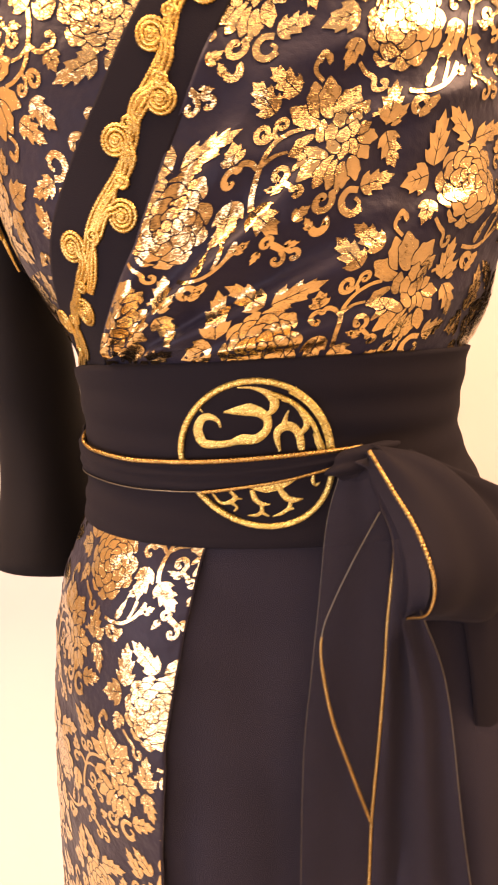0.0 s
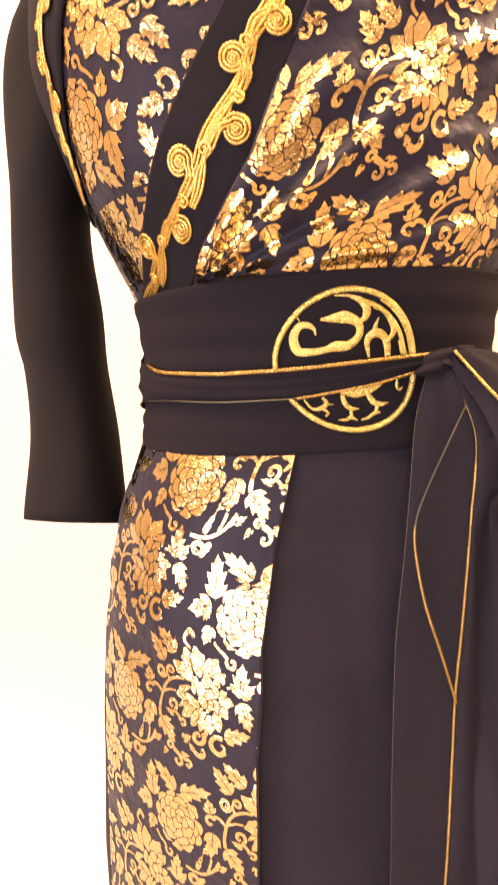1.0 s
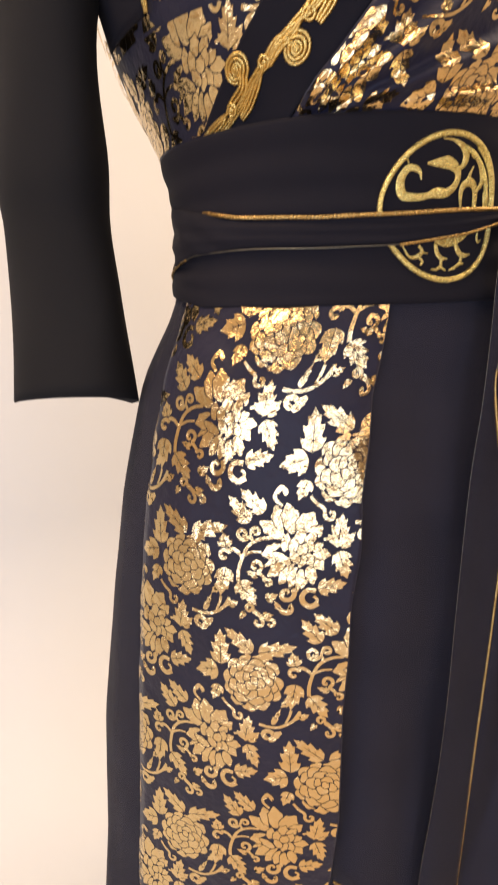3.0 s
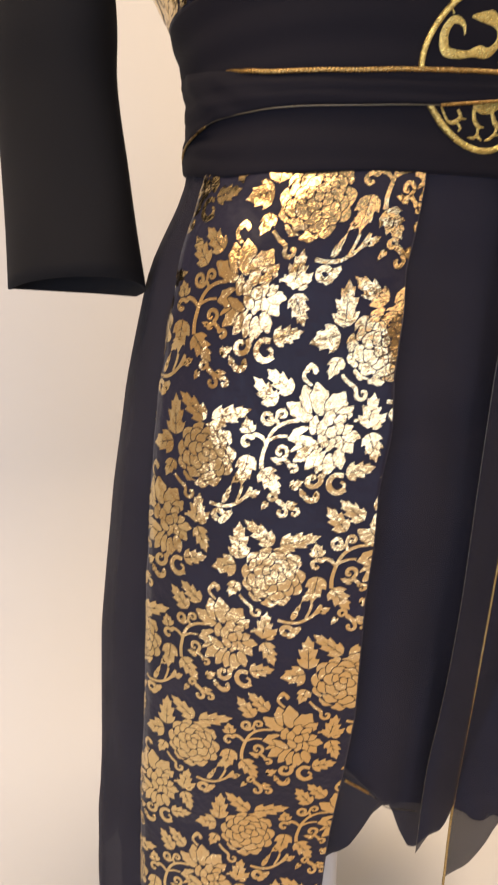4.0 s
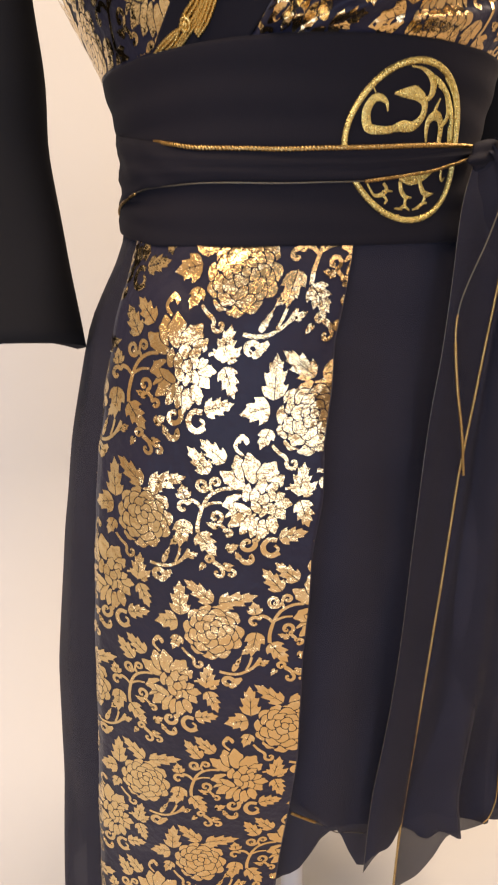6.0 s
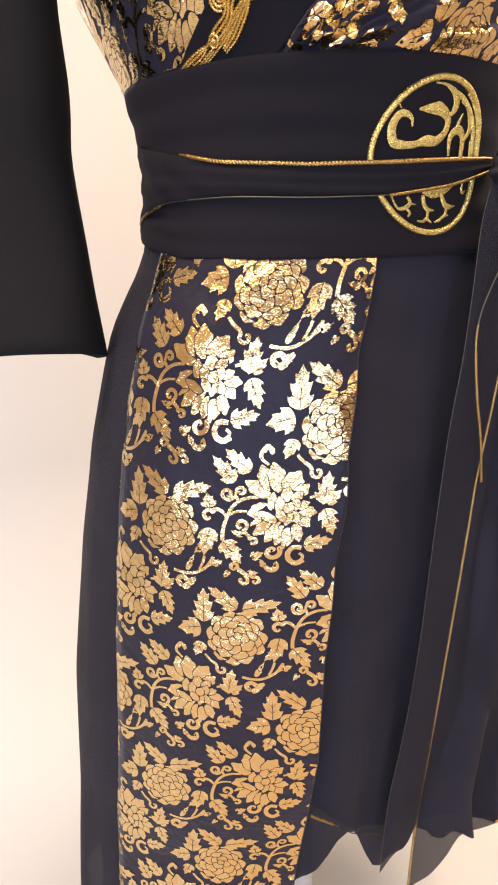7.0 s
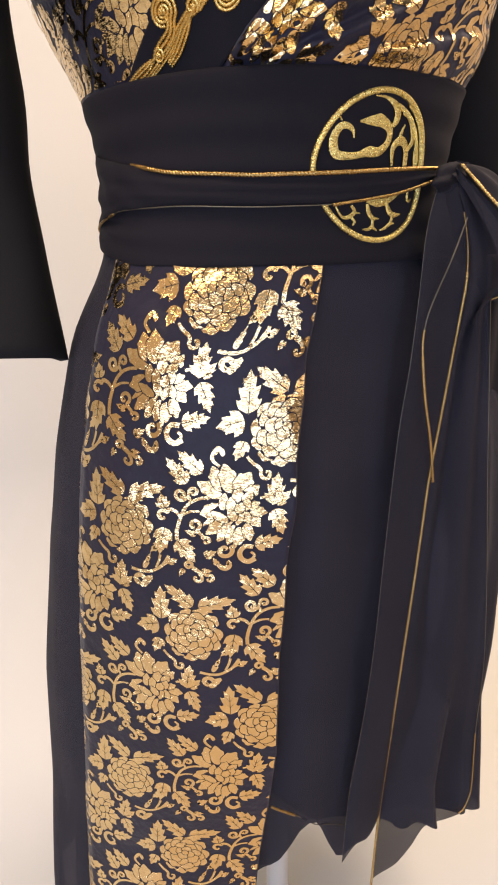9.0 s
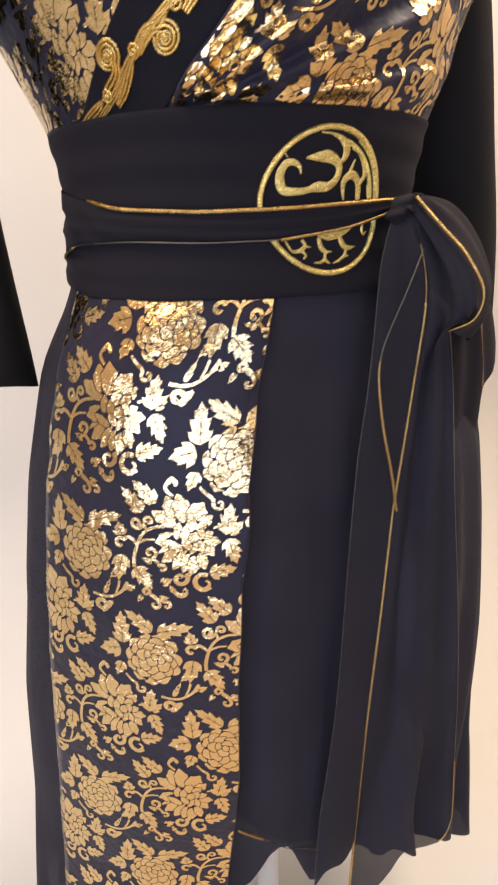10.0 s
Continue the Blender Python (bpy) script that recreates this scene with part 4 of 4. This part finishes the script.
# ---- tie: a narrow sash knotted over the belt, its bow and its hanging ends ----
tie = thing("tie_sash", "narrow black sash edged with gold cord, tied in a bow", "sash")
upper = lambda u: np.interp(u, [-0.30, -0.25, -0.20, -0.15, -0.10, -0.05, 0.0, 0.05], [1.1466, 1.1375, 1.1284, 1.1193, 1.1166, 1.1179, 1.1213, 1.1238])
lower = lambda u: np.interp(u, [-0.30, -0.25, -0.20, -0.15, -0.10, -0.05, 0.0, 0.05], [1.0768, 1.0867, 1.0965, 1.0982, 1.0967, 1.098, 1.1048, 1.1156])
uu = np.linspace(-0.345, 0.065, 150)
V, Fc = [], []
for i, u in enumerate(uu):
    for c in np.linspace(0, 1, 9):
        z = lower(u) + (upper(u) - lower(u)) * c
        lie = 0.0060 + 0.0022 * math.exp(-((u + 0.01) / 0.07) ** 2) - 0.0022 * min(1, max(0, (-u - 0.22) / 0.06))
        V.append(surf(u, z, lie + 0.0028 * math.sin(math.pi * c) * (0.6 + 0.4 * math.sin(u * 30)) + 0.0010 * math.sin(c * 16 + u * 20) + 0.0008 * math.sin(c * 9 + u * 160) * min(1, max(0, (-u - 0.14) / 0.05))))
for i in range(149):
    for j in range(8):
        Fc.append((i * 9 + j, (i + 1) * 9 + j, (i + 1) * 9 + j + 1, i * 9 + j + 1))
mesh_ob("sash", V, Fc, CREPE, tie, thick=0.001)
cord_on("upper_cord", [(u, float(upper(u))) for u in np.linspace(-0.19, 0.052, 14)], lambda u, z: 0.0070 - 0.0045 * np.clip((-u - 0.165) / 0.025, 0, 1) + 0.0022 * np.exp(-(((u + 0.01) / 0.07) ** 2)), 0.0014, CORD, tie)
cord_on("fine_edge", [(u, float(lower(u))) for u in np.linspace(-0.235, -0.03, 14)], lambda u, z: 0.0066 + 0.0022 * np.exp(-(((u + 0.01) / 0.07) ** 2)), 0.0004, THREAD, tie)
cord_on("lower_cord", [(u, float(lower(u))) for u in np.linspace(-0.295, -0.212, 8)], lambda u, z: 0.0066 - 0.0022 * np.clip((-u - 0.22) / 0.06, 0, 1), 0.0009, CORD, tie)
cord_on("lower_cord", [(u, float(lower(u))) for u in np.linspace(-0.05, 0.052, 10)], 0.0092, 0.0010, CORD, tie)


def blob(name, centre, size, rot, parent, material=CREPE, seed=1):
    """A soft creased knot of cloth."""
    bm = bmesh.new()
    bmesh.ops.create_icosphere(bm, subdivisions=4, radius=1.0)
    R = Euler([radians(a) for a in rot]).to_matrix()
    for v in bm.verts:
        p = v.co.copy()
        crease = 1 + 0.10 * math.sin(7 * p.z + 2 * p.x + seed) + 0.07 * noise.noise(p * 2.5 + Vector((seed, 0, 0)))
        v.co = Vector(centre) + R @ Vector((p.x * size[0] * crease, p.y * size[1] * crease, p.z * size[2] * crease))
    return part(name, bm, material, parent)


# the knot stands off the belt; the bow and one end hang from it
blob("knot", (0.079, 0.397, 1.1165), (0.024, 0.0056, 0.0098), (0, -14, 14), tie, seed=3)


def lay_points(pts, off, fold=None):
    p = np.array(pts, float)
    return surf(p[:, 0], p[:, 1], off + (fold(p[:, 0], p[:, 1]) if fold is not None else 0))


def drape(name, left, right, n, parent, material=CREPE, waves=0.002, label="", m=20, bulge=0.0, turns=7.0, hem=None):
    """A hanging strip of cloth between two edges in space, waved across; hem: the line on which it ends."""
    L, R = (smooth_path(e, 0.004) for e in (left, right))
    t = np.linspace(0, 1, n)
    L, R = (np.stack([np.interp(t, np.linspace(0, 1, len(e)), e[:, k]) for k in range(3)], 1) for e in (L, R))
    V, Fc = [], []
    pull = 0
    if hem is not None:
        q = smooth_path(hem, 0.002)
        c = np.linspace(0, 1, m)
        pull = np.stack([np.interp(c, np.linspace(0, 1, len(q)), q[:, k]) for k in range(3)], 1) - (L[-1] + (R[-1] - L[-1]) * c[:, None])
    for i in range(n):
        down = max(0, t[i] - 0.6) / 0.4
        across = R[i] - L[i]
        out = np.cross((0, 0, 1), across)
        out = -out / (np.linalg.norm(out) + 1e-9)
        for j in range(m):
            c = j / (m - 1)
            edge_fade = math.sin(math.pi * c)
            V.append(L[i] + across * c + out * edge_fade * (waves * math.sin(c * turns + t[i] * 2.2) - bulge) * (1 - 0.8 * down * (hem is not None)) + (pull[j] * down if hem is not None else 0))
    for i in range(n - 1):
        for j in range(m - 1):
            Fc.append((i * m + j, (i + 1) * m + j, (i + 1) * m + j + 1, i * m + j + 1))
    return mesh_ob(name, V, Fc, material, parent, label, thick=0.0008)


def cord(name, pts, r, material, parent, twist=2600.0, label=""):
    q = smooth_path(pts, 0.0005)
    r = np.interp(np.linspace(0, 1, len(q)), np.linspace(0, 1, len(r)), r) if isinstance(r, tuple) else r
    V, Fc = tube(q, r, 8, 2 if twist else 0, twist)
    return mesh_ob(name, V, Fc, material, parent, label)


THIN = np.array([(0.064, 0.394, 1.112), (0.055, 0.394, 1.080), (0.049, 0.392, 1.031), (0.043, 0.391, 0.982), (0.037, 0.393, 0.926), (0.033, 0.396, 0.83), (0.031, 0.399, 0.746), (0.029, 0.403, 0.68), (0.026, 0.408, 0.62), (0.024, 0.416, 0.55), (0.018, 0.416, 0.463)])
MAIN = np.vstack([[(0.086, 0.387, 1.092), (0.0935, 0.387, 1.069), (0.092, 0.384, 1.045), (0.089, 0.384, 1.018), (0.086, 0.385, 0.982), (0.081, 0.385, 0.937), (0.075, 0.386, 0.881), (0.073, 0.388, 0.832), (0.070, 0.391, 0.761), (0.064, 0.396, 0.645)],
                  lay_points([(-0.0285, 0.485), (-0.042, 0.39)], 0.008, skirt_fold)])
VEE = np.array([(0.085, 0.383, 1.088), (0.069, 0.381, 1.060), (0.0565, 0.384, 1.032), (0.0502, 0.385, 1.014), (0.0490, 0.385, 0.994), (0.0545, 0.384, 0.957), (0.063, 0.382, 0.919), (0.0728, 0.3835, 0.880)])
SIDE = np.array([(0.099, 0.366, 1.034), (0.111, 0.368, 0.978), (0.122, 0.366, 0.88), (0.137, 0.364, 0.766), (0.145, 0.362, 0.672), (0.184, 0.388, 0.552), (0.1922, 0.391, 0.479), (0.1904, 0.392, 0.4592), (0.1832, 0.392, 0.4495), (0.1752, 0.392, 0.448)])
LOOP = np.array([(0.080, 0.388, 1.124), (0.090, 0.372, 1.104), (0.100, 0.356, 1.084), (0.106, 0.344, 1.060), (0.104, 0.348, 1.040), (0.096, 0.364, 1.030)])
# the ends hang clear of the skirt between the knot and the knee
for line_, dx, dy, level in ((MAIN, 0.006, 0.0095, [0.45, 0.65, 0.90, 1.03]), (VEE, 0.006, 0.0060, [0.5, 0.6, 0.885, 0.96]), (SIDE, 0.013, 0.011, [0.45, 0.65, 0.98, 1.08])):
    clear = np.interp(line_[:, 2], level, [0, 1, 1, 0])
    line_[:, 0] += dx * clear
    line_[:, 1] += dy * clear
START = np.array([(0.080, 0.390, 1.112)])
drape("tail", THIN, np.vstack([START, MAIN[:-1]]), 80, tie, VOILE, 0.0008, hem=[(0.018, 0.416, 0.463), (0.028, 0.4105, 0.4835), (0.0476, 0.413, 0.4819), (0.059, 0.4155, 0.4836), (0.0751, 0.4205, 0.4853)])
drape("tail", np.vstack([START, MAIN]), np.vstack([LOOP[:-1] + np.array((-0.001, 0.005, 0)), SIDE]), 80, tie, VOILE, 0.007, bulge=0.002, turns=11, m=32, hem=[MAIN[-1], (0.0762, 0.424, 0.388), (0.1057, 0.4206, 0.3878), (0.1188, 0.4171, 0.4042), (0.134, 0.4137, 0.4259), (0.145, 0.4103, 0.4323), (0.1611, 0.4069, 0.431), (0.1752, 0.392, 0.448)])
cord("fine_edge", THIN, 0.00020, THREAD, tie, 0)
bend_line = smooth_path(VEE, 0.002)
cord("cord_edge", bend_line[bend_line[:, 2] < 0.992], 0.0011, CORD, tie)
cord("cord_edge", bend_line[(bend_line[:, 2] < 1.012) & (bend_line[:, 2] > 0.990)], 0.0008, CORD, tie)
cord("fine_edge", bend_line[bend_line[:, 2] > 1.004], 0.0005, THREAD, tie, 0)
cord("frayed_end", [(0.0925, 0.387, 1.072), (0.0962, 0.387, 1.066), (0.0985, 0.387, 1.058), (0.0995, 0.387, 1.041)], 0.0004, THREAD, tie)
main_line = smooth_path(MAIN, 0.002)
cord("cord_edge", main_line[main_line[:, 2] < 1.050], 0.0012, CORD, tie)
cord("fine_edge", main_line[main_line[:, 2] > 1.047], 0.0006, CORD, tie)
cord("fine_edge", SIDE[:6], 0.00032, THREAD, tie, 0)
cord("cord_edge", SIDE[5:], 0.0007, CORD, tie)
drape("bow_loop", LOOP, [(0.082, 0.394, 1.127), (0.116, 0.386, 1.119), (0.145, 0.386, 1.094), (0.165, 0.390, 1.060), (0.166, 0.394, 1.030), (0.158, 0.398, 1.012)], 40, tie, CREPE, 0.003, bulge=-0.006)
cord("loop_cord", LOOP, (0.0011, 0.0011, 0.0010, 0.0005), CORD, tie)
drape("bow_loop", [(0.100, 0.402, 1.118), (0.145, 0.402, 1.075), (0.178, 0.407, 1.030), (0.190, 0.411, 0.990), (0.203, 0.415, 0.948)], [(0.110, 0.412, 1.120), (0.190, 0.428, 1.080), (0.232, 0.436, 1.035), (0.250, 0.440, 1.000), (0.256, 0.442, 0.975)], 40, tie, CREPE, 0.002)
drape("bow_end", [(0.130, 0.396, 1.060), (0.142, 0.398, 1.000), (0.150, 0.400, 0.930), (0.155, 0.402, 0.860)], [(0.160, 0.398, 1.060), (0.194, 0.408, 1.000), (0.2035, 0.414, 0.945), (0.206, 0.422, 0.860)], 30, tie, CREPE, 0.002)
cord("loop_cord", [(0.180, 0.404, 1.034), (0.188, 0.407, 1.008), (0.196, 0.410, 0.985), (0.203, 0.413, 0.962)], 0.0010, CORD, tie)
cord_on("hem_cord", [(-0.157, 0.574), (-0.145, 0.562), (-0.134, 0.549)], 0.003, 0.0012, CORD, dress)
cord_on("hem_thread", [(-0.134, 0.549), (-0.118, 0.527), (-0.1025, 0.507), (-0.0725, 0.492)], 0.0022, 0.0005, THREAD, dress, twist=0)
